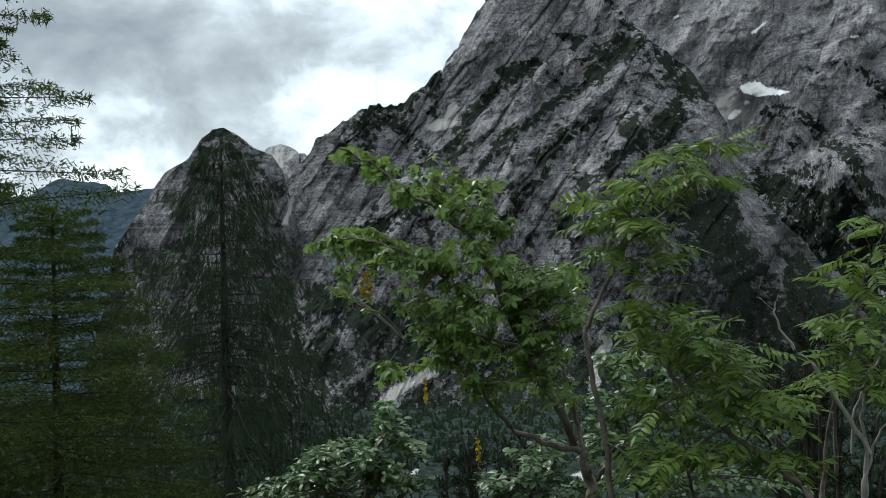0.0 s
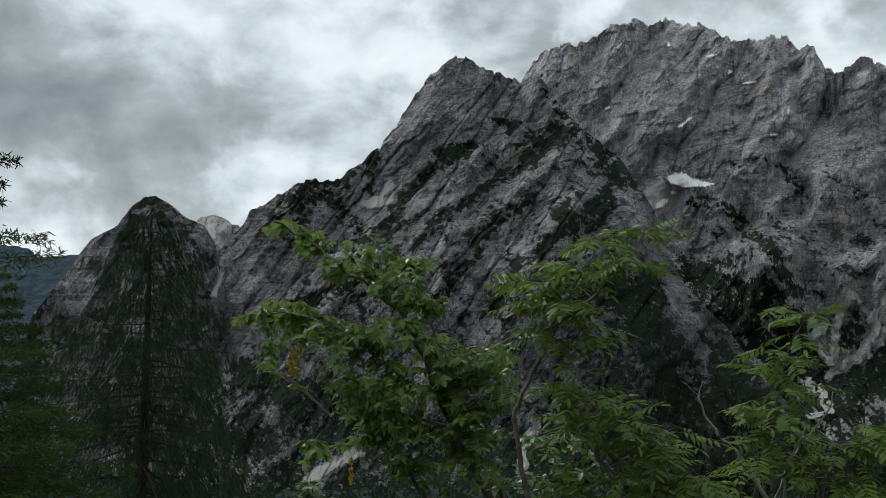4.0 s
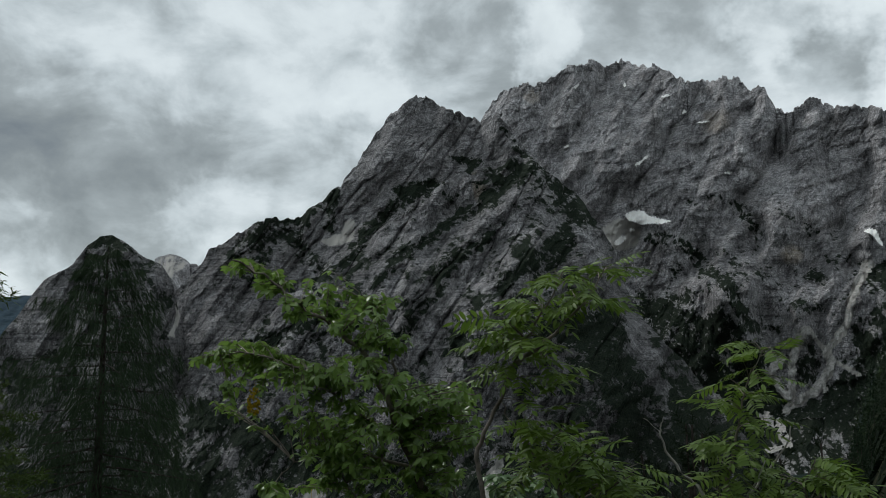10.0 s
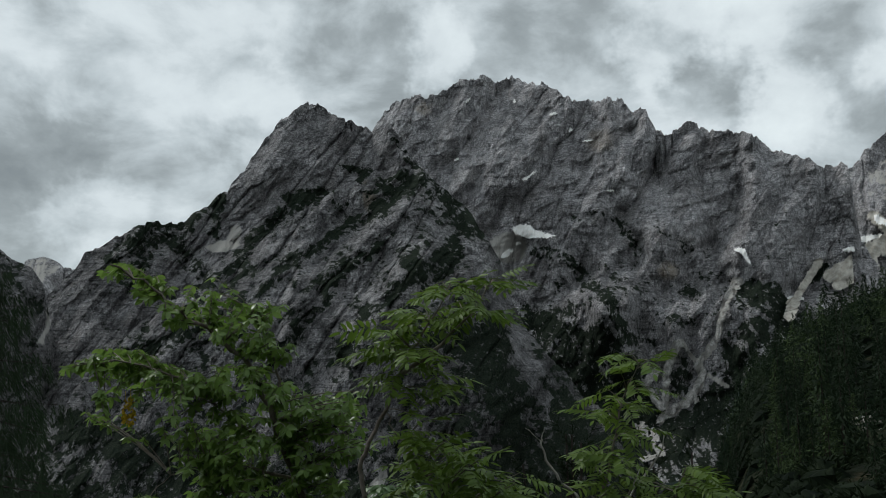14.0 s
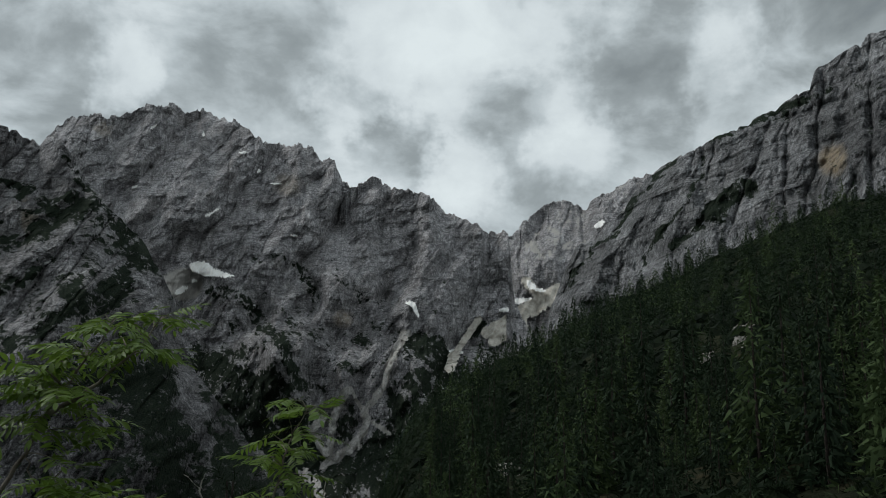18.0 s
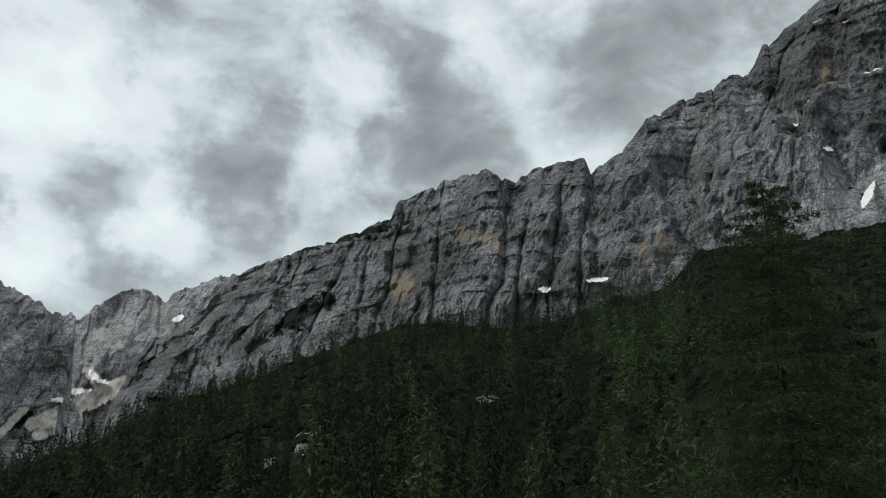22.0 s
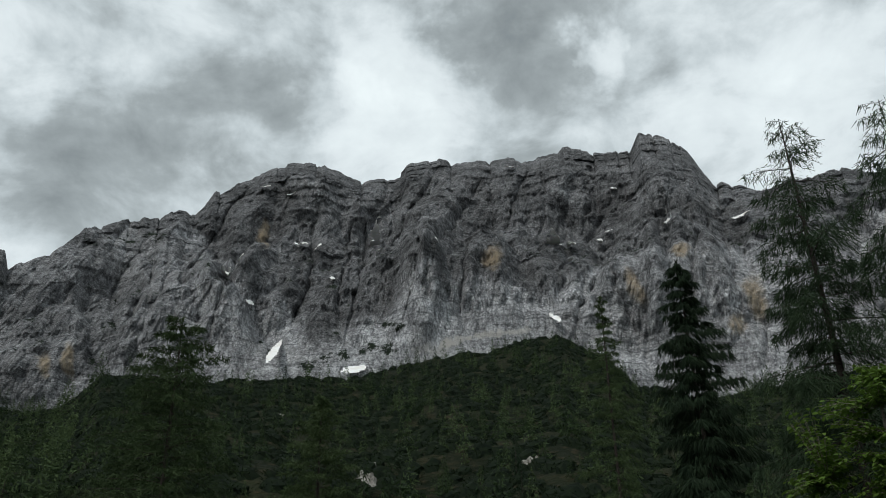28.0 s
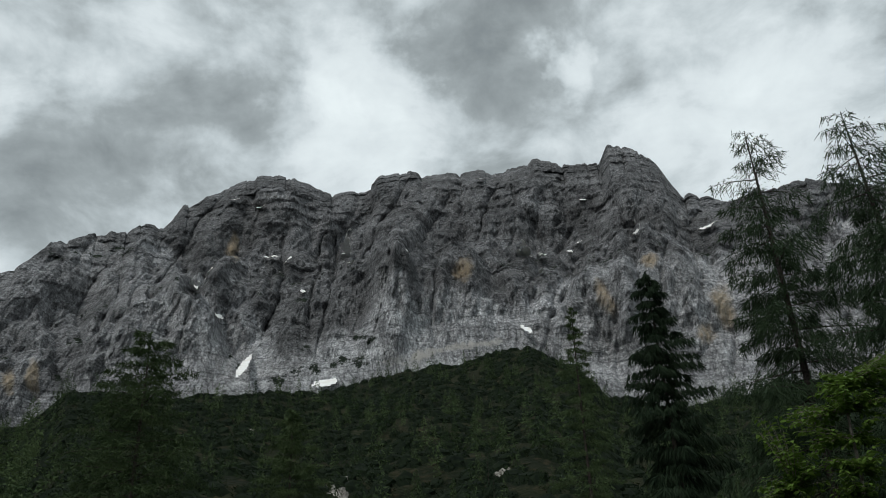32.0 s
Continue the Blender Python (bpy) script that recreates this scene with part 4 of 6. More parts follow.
snow_on(BACK, [[(12.0, 9.85, 0.75, 0.5), (12.6, 9.5, 0.9, 0.36), (13.5, 9.3, 0.75, 0.2)], [(11.6, 9.0, 0.6, 0.12, 1.6), (10.9, 8.3, 0.3, 0.4, 0.9)], [(26.0, 7.95, 0.28, 0.35, -0.5), (26.25, 7.4, 0.16, 0.4, -0.4), (25.75, 8.1, 0.3, 0.12)], (12.5, 13.35, 0.16, 0.62, 1.1),
               (16.5, 15.6, 0.5, 0.09, 2.0), (18.0, 12.3, 0.45, 0.10), (8.4, 18.4, 0.10, 0.35, 0.7), (11.6, 18.3, 0.12, 0.3), (14.2, 17.4, 0.3, 0.14, 1.0), (15.4, 16.3, 0.12, 0.3, 0.5), (13.6, 12.6, 0.3, 0.09), (7.6, 14.6, 0.3, 0.1, 1.5)], 5.0, 4)
snow_on(BACK, [(28.9, 4.9, 0.5, 0.22, -0.5), (32.3, 7.7, 0.6, 0.2, 1.2), (33.4, 8.2, 0.6, 0.16, 1.4)], 9.0, 14)
snow_on(REAR, [[(33.9, 9.3, 0.3, 0.45, -0.5), (34.4, 8.9, 0.5, 0.2, -1.0)], (33.3, 8.3, 0.7, 0.3, 1.0), (38.5, 13.2, 0.3, 0.4, 0.5)], 6.0, 6)
LEDGES = [(82.4, 31.0, 0.6, 0.12), (84.4, 30.7, 0.4, 0.15), (85.4, 27.4, 0.55, 0.16), (86.6, 27.2, 0.45, 0.12), (80.2, 24.9, 0.3, 0.45, -0.7), (81.1, 25.9, 0.3, 0.12), (82.1, 23.5, 0.35, 0.25, -0.9),
          (87.8, 25.4, 0.28, 0.22), (90.8, 27.6, 0.5, 0.12), (91.2, 27.0, 0.4, 0.11), (95.5, 27.9, 0.3, 0.14), (95.0, 27.4, 0.4, 0.11), (104.3, 27.3, 0.6, 0.16), (105.5, 27.0, 0.4, 0.25), (105.4, 26.1, 0.25, 0.12),
          (107.6, 27.0, 0.3, 0.22)]
LEDGES_TWO = [(108.3, 27.8, 0.35, 0.12), (109.0, 30.6, 0.35, 0.16), (117.6, 27.4, 0.9, 0.22, 1.0), (112.4, 28.5, 0.3, 0.15), (112.6, 27.8, 0.4, 0.15), (101.3, 32.6, 0.5, 0.10), (103.9, 22.4, 0.3, 0.55, -0.7),
              (84.0, 19.8, 0.34, 1.5, 0.3), (89.6, 19.4, 0.9, 0.45, 1.0), (63.0, 16.0, 0.5, 0.3), (66.6, 16.6, 0.9, 0.24)]
snow_on(WALL, LEDGES, 3.0, 8)
snow_on(WALL, LEDGES_TWO, 3.0, 12)


def screes():
    b, e = ground_angles(BACK[0])
    shake = 0.32 * rough_waves(b * 2.5, e * 2.5, 5, 5, 0.65)
    runs = [([(25.6, 6.1), (25.0, 5.1)], 0.42), ([(25.0, 5.1), (24.4, 3.6), (24.2, 2.6)], 0.24), ([(24.2, 2.6), (23.0, 1.1), (23.2, 0.3)], 0.2), ([(23.2, 0.3), (22.4, -1.1)], 0.34), ([(22.9, -1.2), (21.6, -1.6), (20.4, -2.5)], 0.3), ([(21.9, 2.4), (21.3, 1.6)], 0.3), ([(21.3, 1.6), (21.0, 0.1), (20.8, -1.6)], 0.3),
            ([(22.0, 2.4), (22.9, 1.0)], 0.16), ([(20.5, 0.7), (19.7, -0.2)], 0.4), ([(19.7, -0.2), (20.6, -1.7)], 0.22), ([(23.1, 0.7), (24.7, -0.4)], 0.15), ([(19.1, -2.8), (20.0, -3.4), (20.4, -4.4)], 0.45), ([(20.3, -4.6), (18.9, -5.0)], 0.22)]
    mask = np.maximum.reduce([along(b, e, c, w) for c, w in runs])
    drape("scree_chute", "forked pale scree chute running down through forest", "scree", BACK, np.where(mask > 0, mask - 0.38 + 1.0 * shake, 0), SCREE_GREY, 4.0, lean=0.3)
    fans = [([(28.5, 3.8), (28.8, 4.6)], 0.5), ([(28.8, 4.6), (29.4, 5.6), (30.4, 7.1)], 0.32), ([(31.0, 6.2), (32.4, 7.0), (34.2, 7.9), (35.7, 8.9)], 0.6), ([(31.4, 5.6), (33.2, 6.6)], 0.5)]
    fan = np.maximum.reduce([along(b, e, c, w) for c, w in fans])
    drape("scree_field", "pale scree slope at the valley head", "scree", BACK, np.where((fan > 0) & (b < 32.3), fan - 0.30 + 0.45 * shake, 0), SCREE, 5.0, lean=0.3)
    b, e = ground_angles(REAR[0])
    shake = 0.3 * rough_waves(b * 2.0, e * 2.0, 4, 15)
    fan = np.maximum.reduce([along(b, e, c, w) for c, w in fans[2:] + [([(33.6, 9.6), (34.3, 8.8), (35.4, 8.4)], 0.35)]])
    drape("scree_field", "pale scree and snow field at the valley head", "scree", REAR, fan * 0.85 + shake * 0.25, SCREE, 6.0, lean=0.3)


screes()

# ---- trees ----
def place(bearing, elevation, distance):
    """A point at that bearing, elevation and level distance from where the camera stands."""
    b = radians(bearing)
    return Vector((distance * math.sin(b), distance * math.cos(b), EYE.z + distance * math.tan(radians(elevation))))


def stand(bearing, distance, sink=0.15):
    b = radians(bearing)
    return Vector((distance * math.sin(b), distance * math.cos(b), float(land(bearing, distance)) - sink))


def ribbons(base, way, length, width, sag, rng, segments=2):
    """Many narrow tapering strips at once: base (n,3), way (n,3) unit, length (n), width (n), sag (n) downward bend."""
    n = len(base)
    side = np.cross(way, rng.normal(size=(n, 3)))
    side /= np.linalg.norm(side, axis=1, keepdims=True) + 1e-9
    cuts = np.linspace(0, 1, segments + 1)
    rows = []
    for c in cuts:
        p = base + way * (length * c)[:, None]
        p[:, 2] -= sag * c * c
        w = (width * (0.7 + 0.6 * c if c <= 0.5 else 0.15))[:, None] * 0.5
        rows += [p - side * w, p + side * w]
    v = np.stack(rows, 1).reshape(-1, 3)
    k = len(cuts) * 2
    f = []
    for i in range(segments):
        o = np.arange(n) * k + 2 * i
        f.append(np.stack([o, o + 1, o + 3, o + 2], 1))
    return v, np.concatenate(f)


def tube(points, radii, sides=7):
    """A tapering tube along points."""
    pts = [Vector(p) for p in points]
    v, f = [], []
    for i, p in enumerate(pts):
        d = (pts[min(i + 1, len(pts) - 1)] - pts[max(i - 1, 0)]).normalized()
        a = d.orthogonal().normalized()
        c = d.cross(a)
        for j in range(sides):
            q = 2 * math.pi * j / sides
            v.append(p + (a * math.cos(q) + c * math.sin(q)) * radii[i])
    for i in range(len(pts) - 1):
        for j in range(sides):
            f.append((i * sides + j, i * sides + (j + 1) % sides, (i + 1) * sides + (j + 1) % sides, (i + 1) * sides + j))
    return np.array([tuple(x) for x in v]), np.array(f)


def join(pieces):
    vs, fs, o = [], [], 0
    for v, f in pieces:
        vs.append(v), fs.append(f + o)
        o += len(v)
    return np.concatenate(vs), np.concatenate(fs)


def conifer_meshes(height, radius, rng, limbs, twigs, twig, width, hang, bare=0.08, tip_up=0.0, ragged=0.25, gaps=0.0, trunk_r=None, power=0.85, segments=2, lift=0.0, bend=0.12, spread=0.42, stout=0.02, drop=0.0, loose=0.2, thin_top=0.0, curtain=0.0):
    """Trunk, boughs and crown of a conifer, as arrays. hang: how far twigs droop; bare: share of height without boughs."""
    trunk_r = trunk_r or height * 0.011
    hs = np.linspace(0, 1, 9)
    sway = rng.normal(size=2) * 0.006 * height
    axis = [(sway[0] * math.sin(2.2 * h), sway[1] * math.sin(2.6 * h), h * height) for h in hs]
    trunk = tube(axis, [trunk_r * (1 - h) ** 0.8 + 0.012 for h in hs], 8)
    woods, crown = [], []
    t = bare + (1 - bare) * (np.arange(limbs) + rng.random(limbs) * 0.8) / limbs
    for i, h in enumerate(t):
        if h >= 0.995 or rng.random() < gaps:
            continue
        reach = radius * ((1 - h) / (1 - bare)) ** power * (1 - ragged * rng.random()) + 0.02 * radius
        a = i * 2.39996 + rng.normal() * 0.35
        out = np.array((math.cos(a), math.sin(a), 0.0))
        start = np.array([np.interp(h, hs, [p[k] for p in axis]) for k in range(3)])
        rise = 0.45 * (h - 0.45) - 0.05 - drop + rng.normal() * 0.06
        c = np.linspace(0, 1, 5)[:, None]
        limb = start + out * reach * c + np.array((0, 0, 1.0)) * (rise * reach * c - bend * reach * c ** 2 + tip_up * reach * c ** 3)
        woods.append(tube(limb, [max(0.004, stout * reach ** 0.8 * (1 - 0.85 * float(k))) for k in c[:, 0]], 4))
        n = max(3, int(twigs * (0.25 + reach / radius) * (1 - thin_top * max(0.0, 1 - (1 - h) / 0.3))))
        # foliage fans out from the limb along side shoots
        shoots = max(4, int(15 * spread / 0.42 * (0.5 + reach / radius)))
        at = np.clip((np.arange(shoots) + rng.random(shoots)) / shoots, 0.08, 1.0)
        pick = rng.integers(shoots, size=n)
        k = at[pick]
        base = np.stack([np.interp(k, c[:, 0], limb[:, j]) for j in range(3)], 1)
        side = np.array((-out[1], out[0], 0))
        sgn = np.where(pick % 2 == 0, 1, -1)
        shoot = (side * sgn[:, None] * 0.8 + out * 0.55) * (spread * reach * (1.05 - k) * rng.random(n))[:, None]
        base = base + shoot
        base[:, 2] += rng.normal(size=n) * 0.02 * reach - 0.10 * bend * np.linalg.norm(shoot, axis=1)
        base[:, 2] -= curtain * reach / radius * rng.random(n) ** 1.5
        fan = 0.3 + 0.5 * rng.random(n)
        way = out * (0.35 + 0.5 * rng.random(n))[:, None] + side * (sgn * fan)[:, None] + rng.normal(size=(n, 3)) * loose
        way[:, 2] -= hang * (0.45 + 0.6 * rng.random(n)) - lift * rng.random(n)
        way /= np.linalg.norm(way, axis=1, keepdims=True)
        length = twig * (0.5 + rng.random(n)) * (0.6 + 0.4 * reach / radius)
        crown.append(ribbons(base, way, length, np.full(n, width) * (0.7 + 0.6 * rng.random(n)), min(0.35 * hang, 0.35) * length, rng, segments))
    n = int((10 + 0.3 * twigs) * (1 - thin_top))
    base = np.array(axis[-1]) - np.array((0, 0, 1.0)) * (rng.random(n) * 0.07 * height)[:, None]
    way = rng.normal(size=(n, 3)) * 0.45 + np.array((0, 0, 0.5))
    way /= np.linalg.norm(way, axis=1, keepdims=True)
    crown.append(ribbons(base, way, twig * 0.5 * (0.4 + rng.random(n)), np.full(n, width), 0 * base[:, 0], rng, segments))
    return trunk, woods, join(crown)


def young_crown(height, radius, rng, n, size, hang):
    """The crown of a young conifer: many small drooping sprays, thickest near the trunk, in uneven whorls."""
    h = 0.05 + 0.95 * rng.random(n) ** 1.25
    whorl = 11 * h + rng.uniform(0, 1)
    a = rng.uniform(0, 2 * np.pi, n)
    lobes = 1 + 0.30 * np.sin(3 * a + 5 * np.floor(whorl)) + 0.22 * np.sin(5 * a + 9 * h)
    reach = radius * (1 - h) ** 0.8 * np.minimum(1, 0.55 + 4 * h) * (1 - 0.35 * (whorl % 1)) * lobes
    q = reach * (0.15 + 0.85 * rng.random(n) ** 0.6)
    out = np.stack([np.cos(a), np.sin(a), 0 * a], 1)
    base = out * q[:, None]
    base[:, 2] = height * h - 0.18 * q
    way = out * 0.6 + rng.normal(size=(n, 3)) * 0.5
    way[:, 2] -= hang
    way /= np.linalg.norm(way, axis=1, keepdims=True)
    length = size * (0.5 + 0.8 * rng.random(n)) * (0.45 + 0.55 * (1 - h))
    return ribbons(base, way, length, length * 0.55, 0.1 * length, rng, 1)


def conifer(name, label, where_, mats, **kw):
    trunk, wood, crown = conifer_meshes(**kw)
    root = tagged(new(name), label, "tree")
    root.location = where_
    root.rotation_euler = (0, 0, 0)
    part("trunk", mesh_of("trunk", *trunk, mats[0], True), root)
    for limb in wood:
        part("bough", mesh_of("bough", *limb, mats[0], True), root)
    part("crown", mesh_of("crown", *crown, mats[1]), root)
    return root


def forest():
    """The wooded hillside: the nearest trees singly, the rest as one wood."""
    rng = np.random.default_rng(21)
    kinds = {}
    for key, mat, height, radius, hang in (("larch", LARCH, 9.6, 2.5, 0.25), ("spruce", SPRUCE, 10.4, 2.1, 0.5)):
        sets = []
        for i in range(4):
            trunk = tube([(0, 0, 0), (0.05, 0, height / 2), (0, 0, height)], [0.12, 0.07, 0.015], 6)
            full = young_crown(height, radius, rng, 620, 0.72, hang)
            thin = young_crown(height, radius, rng, 190, 1.0, hang)
            sets.append((thin, [mesh_of(n, *a, m) for n, a, m in (("trunk", trunk, BARK), ("crown", full, mat))]))
        kinds[key] = sets
    count_all = 16000
    b = rng.uniform(22.5, 131.0, count_all)
    r = np.sqrt(rng.uniform(62.0 ** 2, 470.0 ** 2, count_all))
    rc = track(BROW, b, 1)
    thick = np.where(b < 72, 1.0, np.where(b < 82, 0.5, np.where(b < 106, 0.50, 0.60)))
    open_ = rough_waves(b / 6, r / 45, 3, 91)
    keep = (r < rc + 25) & (r > 62) & (rng.random(count_all) < thick * np.clip(0.9 - 1.1 * np.clip(open_ - 0.1, 0, 1), 0.35, 1) * 0.38)
    b, r = b[keep], r[keep]
    # the lowest trees, nearest to the path
    b, r = np.concatenate([b, rng.uniform(30, 76, 150), rng.uniform(76, 128, 40)]), np.concatenate([r, np.sqrt(rng.uniform(52.0 ** 2, 125.0 ** 2, 190))])
    order = np.argsort(r)
    count = {"larch": 0, "spruce": 0}
    rest, tones = {"larch": [], "spruce": []}, {"larch": [], "spruce": []}
    for i in order:
        key = "larch" if rng.random() < (0.28 if b[i] < 66 else 0.88) else "spruce"
        arrays, meshes = kinds[key][int(rng.integers(4))]
        size = float(rng.choice((0.4, 0.55, 0.7, 0.9, 1.15, 1.35), p=(0.16, 0.22, 0.24, 0.2, 0.12, 0.06))) * float(rng.uniform(0.88, 1.12)) * (1.05 if b[i] < 76 else 0.95)
        turn = float(rng.uniform(0, 2 * math.pi))
        p = stand(b[i], r[i], 0.3)
        if count[key] < 290:
            count[key] += 1
            root = tagged(new(f"{key}_tree"), f"young green {key} on the wooded hillside", "tree", f"{key} trees on the hillside")
            root.location, root.scale, root.rotation_euler = p, (size, size, size * float(rng.uniform(0.9, 1.15))), (0, 0, turn)
            part("trunk", meshes[0], root)
            part("crown", meshes[1], root)
        else:
            v, f = arrays
            c, s = math.cos(turn), math.sin(turn)
            rest[key].append((np.stack([v[:, 0] * c - v[:, 1] * s, v[:, 0] * s + v[:, 1] * c, v[:, 2]], 1) * size + np.array(p), f))
            tones[key].append(np.full(len(v), rng.uniform(-0.5, 0.5)))
    for key, mat in (("larch", LARCH), ("spruce", SPRUCE)):
        if rest[key]:
            v, f = join(rest[key])
            me = mesh_of(f"{key}_wood", v, f, mat)
            give(me, "tone", np.concatenate(tones[key]))
            tagged(new(f"{key}_wood", me), f"dense {key} wood near the brow of the hillside", "wood", kind="stuff")
    # dwarf pine thicket between the trees: fine near by, coarser towards the brow
    pieces, domes = [], []
    for n, near, far, k, big, thin, lo, hi in ((2600, 50.0, 170.0, 40, 0.5, 0.26, 0.8, 2.2), (9400, 120.0, 460.0, 22, 0.62, 0.36, 1.5, 3.6)):
        wide = int(n * 0.52)
        b = np.concatenate([rng.uniform(74, 131, wide), rng.uniform(23, 76, n - wide)])
        r = np.sqrt(rng.uniform(near ** 2, far ** 2, n))
        x, y = r * np.sin(np.radians(b)), r * np.cos(np.radians(b))
        ok = (r < track(BROW, b, 1) + 12) & (rough_waves(x / 14, y / 14, 2, 97) > -0.62)
        b, r = b[ok], r[ok]
        n = len(b)
        base = np.stack([r * np.sin(np.radians(b)), r * np.cos(np.radians(b)), land(b, r) - 0.2], 1)
        size = rng.uniform(lo, hi, n)
        # the dense body of each bush: a lumpy mound, its green darkened for shade within
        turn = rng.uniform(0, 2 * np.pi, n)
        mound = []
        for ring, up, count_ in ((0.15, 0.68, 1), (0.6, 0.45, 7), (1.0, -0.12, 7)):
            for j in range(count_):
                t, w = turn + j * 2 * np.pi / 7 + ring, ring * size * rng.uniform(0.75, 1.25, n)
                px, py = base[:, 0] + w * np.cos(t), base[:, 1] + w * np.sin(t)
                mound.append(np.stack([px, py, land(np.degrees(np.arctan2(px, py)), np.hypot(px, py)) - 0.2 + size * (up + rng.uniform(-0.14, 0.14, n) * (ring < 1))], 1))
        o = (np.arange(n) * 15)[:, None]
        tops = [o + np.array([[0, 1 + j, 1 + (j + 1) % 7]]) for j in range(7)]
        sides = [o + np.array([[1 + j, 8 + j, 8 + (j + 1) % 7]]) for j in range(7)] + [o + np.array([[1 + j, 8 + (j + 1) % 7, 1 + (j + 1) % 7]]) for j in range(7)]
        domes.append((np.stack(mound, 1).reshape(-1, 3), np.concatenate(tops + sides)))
        a = rng.uniform(0, 2 * np.pi, (n, k))
        q = np.sqrt(rng.random((n, k))) * size[:, None]
        sx, sy = base[:, :1] + np.cos(a) * q, base[:, 1:2] + np.sin(a) * q
        start = np.stack([sx, sy, land(np.degrees(np.arctan2(sx, sy)), np.hypot(sx, sy)) - 0.2 + rng.uniform(0.6, 1.0, (n, k)) * np.sqrt(np.clip(size[:, None] ** 2 - q ** 2, 0, None)) * 0.75], -1)
        way = np.stack([np.cos(a), np.sin(a), 0.9 * np.ones((n, k))], -1) + rng.normal(size=(n, k, 3)) * 0.4
        way /= np.linalg.norm(way, axis=-1, keepdims=True)
        length = big * rng.uniform(0.7, 1.4, (n, k)).ravel()
        pieces.append(ribbons(start.reshape(-1, 3), way.reshape(-1, 3), length, length * thin * 1.6, 0.15 * length, rng, 1))
    v, f = join(pieces)
    tagged(new("dwarf_pine_bushes", mesh_of("dwarf_pine_bushes", *join(domes), MUGO_INNER_SHADE)), "dense dwarf pine mounds on the hillside, green darkened for inner shade", "shrubs", kind="stuff")
    tagged(new("dwarf_pine_thicket", mesh_of("dwarf_pine_thicket", v, f, MUGO)), "dark green dwarf pine thicket covering the hillside", "shrubs", kind="stuff")


forest()


def valley_wood():
    """The dark wood on the valley floor far below, each tree a slim ragged spire."""
    rng = np.random.default_rng(77)
    n = 15000
    b, r = rng.uniform(-41, 25, n), np.sqrt(rng.uniform(950.0 ** 2, 2300.0 ** 2, n))
    keep = np.abs(r - 1190 - 50 * waves(b / 5, 0 * b, 3)) > 45 * (b > -14) * (b < 10)
    b, r = b[keep], r[keep]
    n = len(b)
    foot = np.stack([r * np.sin(np.radians(b)), r * np.cos(np.radians(b)), land(b, r) - 1], 1)
    tall, wide = rng.uniform(6, 12, n), rng.uniform(3.0, 5.5, n)
    turn = rng.uniform(0, 2 * np.pi, n)
    rows = [foot + np.stack([0 * tall, 0 * tall, tall], 1)]
    for k in range(5):
        a = turn + k * 2 * np.pi / 5
        w = wide * rng.uniform(0.7, 1.2, n)
        rows.append(foot + np.stack([w * np.cos(a), w * np.sin(a), rng.uniform(0, 2.5, n)], 1))
    v = np.stack(rows, 1).reshape(-1, 3)
    o = np.arange(n)[:, None] * 6
    f = np.concatenate([o + np.array([[0, 1 + k, 1 + (k + 1) % 5]]) for k in range(5)])
    tagged(new("valley_wood", mesh_of("valley_wood", v, f, SPRUCE)), "dark conifer wood on the valley floor far below", "wood", kind="stuff")


valley_wood()


def outcrop(bearing, distance, wide, tall, seed):
    """Pale broken rock ledges showing through the hillside, their edges running into the ground."""
    u, v = np.meshgrid(np.linspace(-1, 1, 34), np.linspace(-1, 1, 34), indexing="ij")
    b, r = bearing + np.degrees(u * wide / distance), distance + v * tall * 1.4
    edge = np.clip(1 - u ** 2 - v ** 2 + 0.5 * rough_waves(u * 2.2, v * 2.2, 3, seed), -1, 1)
    rise = 1.1 * edge + (0.9 * facets(u * 3.5, v * 4.5, seed + 1) + 0.25 * facets(u * 8, v * 11, seed + 2)) * np.clip(edge + 0.4, 0, 1) - 0.25
    z = land(b, r) + rise * 0.35 * tall ** 0.5
    p = stand(bearing, distance, 0)
    pts = np.stack([r * np.sin(np.radians(b)), r * np.cos(np.radians(b)), z], -1) - np.array(p)
    ob = tagged(new("rock_outcrop", mesh_of("rock_outcrop", pts.reshape(-1, 3), grid_faces(34, 34), PALE_ROCK)), "pale broken limestone outcrop in the wooded hillside", "rock", "rock outcrops on the hillside")
    ob.location = p


def distance_to_slope(bearing, elevation):
    """Where a sight line at that bearing and elevation meets the hillside."""
    r = np.linspace(70, 460, 400)
    h = land(np.full(400, bearing), r) - (EYE.z + r * math.tan(radians(elevation)))
    return float(r[np.argmax(h > 0)]) if (h > 0).any() else 300.0


for i, (b_, e_, w_, h_) in enumerate([(90.8, 12.9, 4.5, 6.0), (91.5, 9.4, 3.6, 6.5), (92.2, 6.8, 3.0, 4.5), (58.8, 8.9, 4.0, 2.4), (47.4, 6.1, 3.5, 5.0), (61.1, 4.0, 3.5, 2.8), (66.8, 12.0, 2.5, 2.0), (41.2, 5.4, 3.0, 3.0),
                                       (48.8, 0.1, 2.5, 4.0), (58.4, 3.6, 3.0, 4.0), (101.4, 13.5, 3.5, 3.5), (85.0, 16.4, 3.5, 3.5), (32.4, -2.6, 3, 4.0), (44.8, 4.3, 2.5, 2.5), (90.5, 17.0, 3.0, 4.0), (97.8, 8.4, 3.5, 3.5), (106.2, 18.7, 4.0, 3.0), (109.0, 17.0, 4.0, 2.5)]):
    outcrop(b_, distance_to_slope(b_, e_), w_ * 0.8, h_, 300 + i)

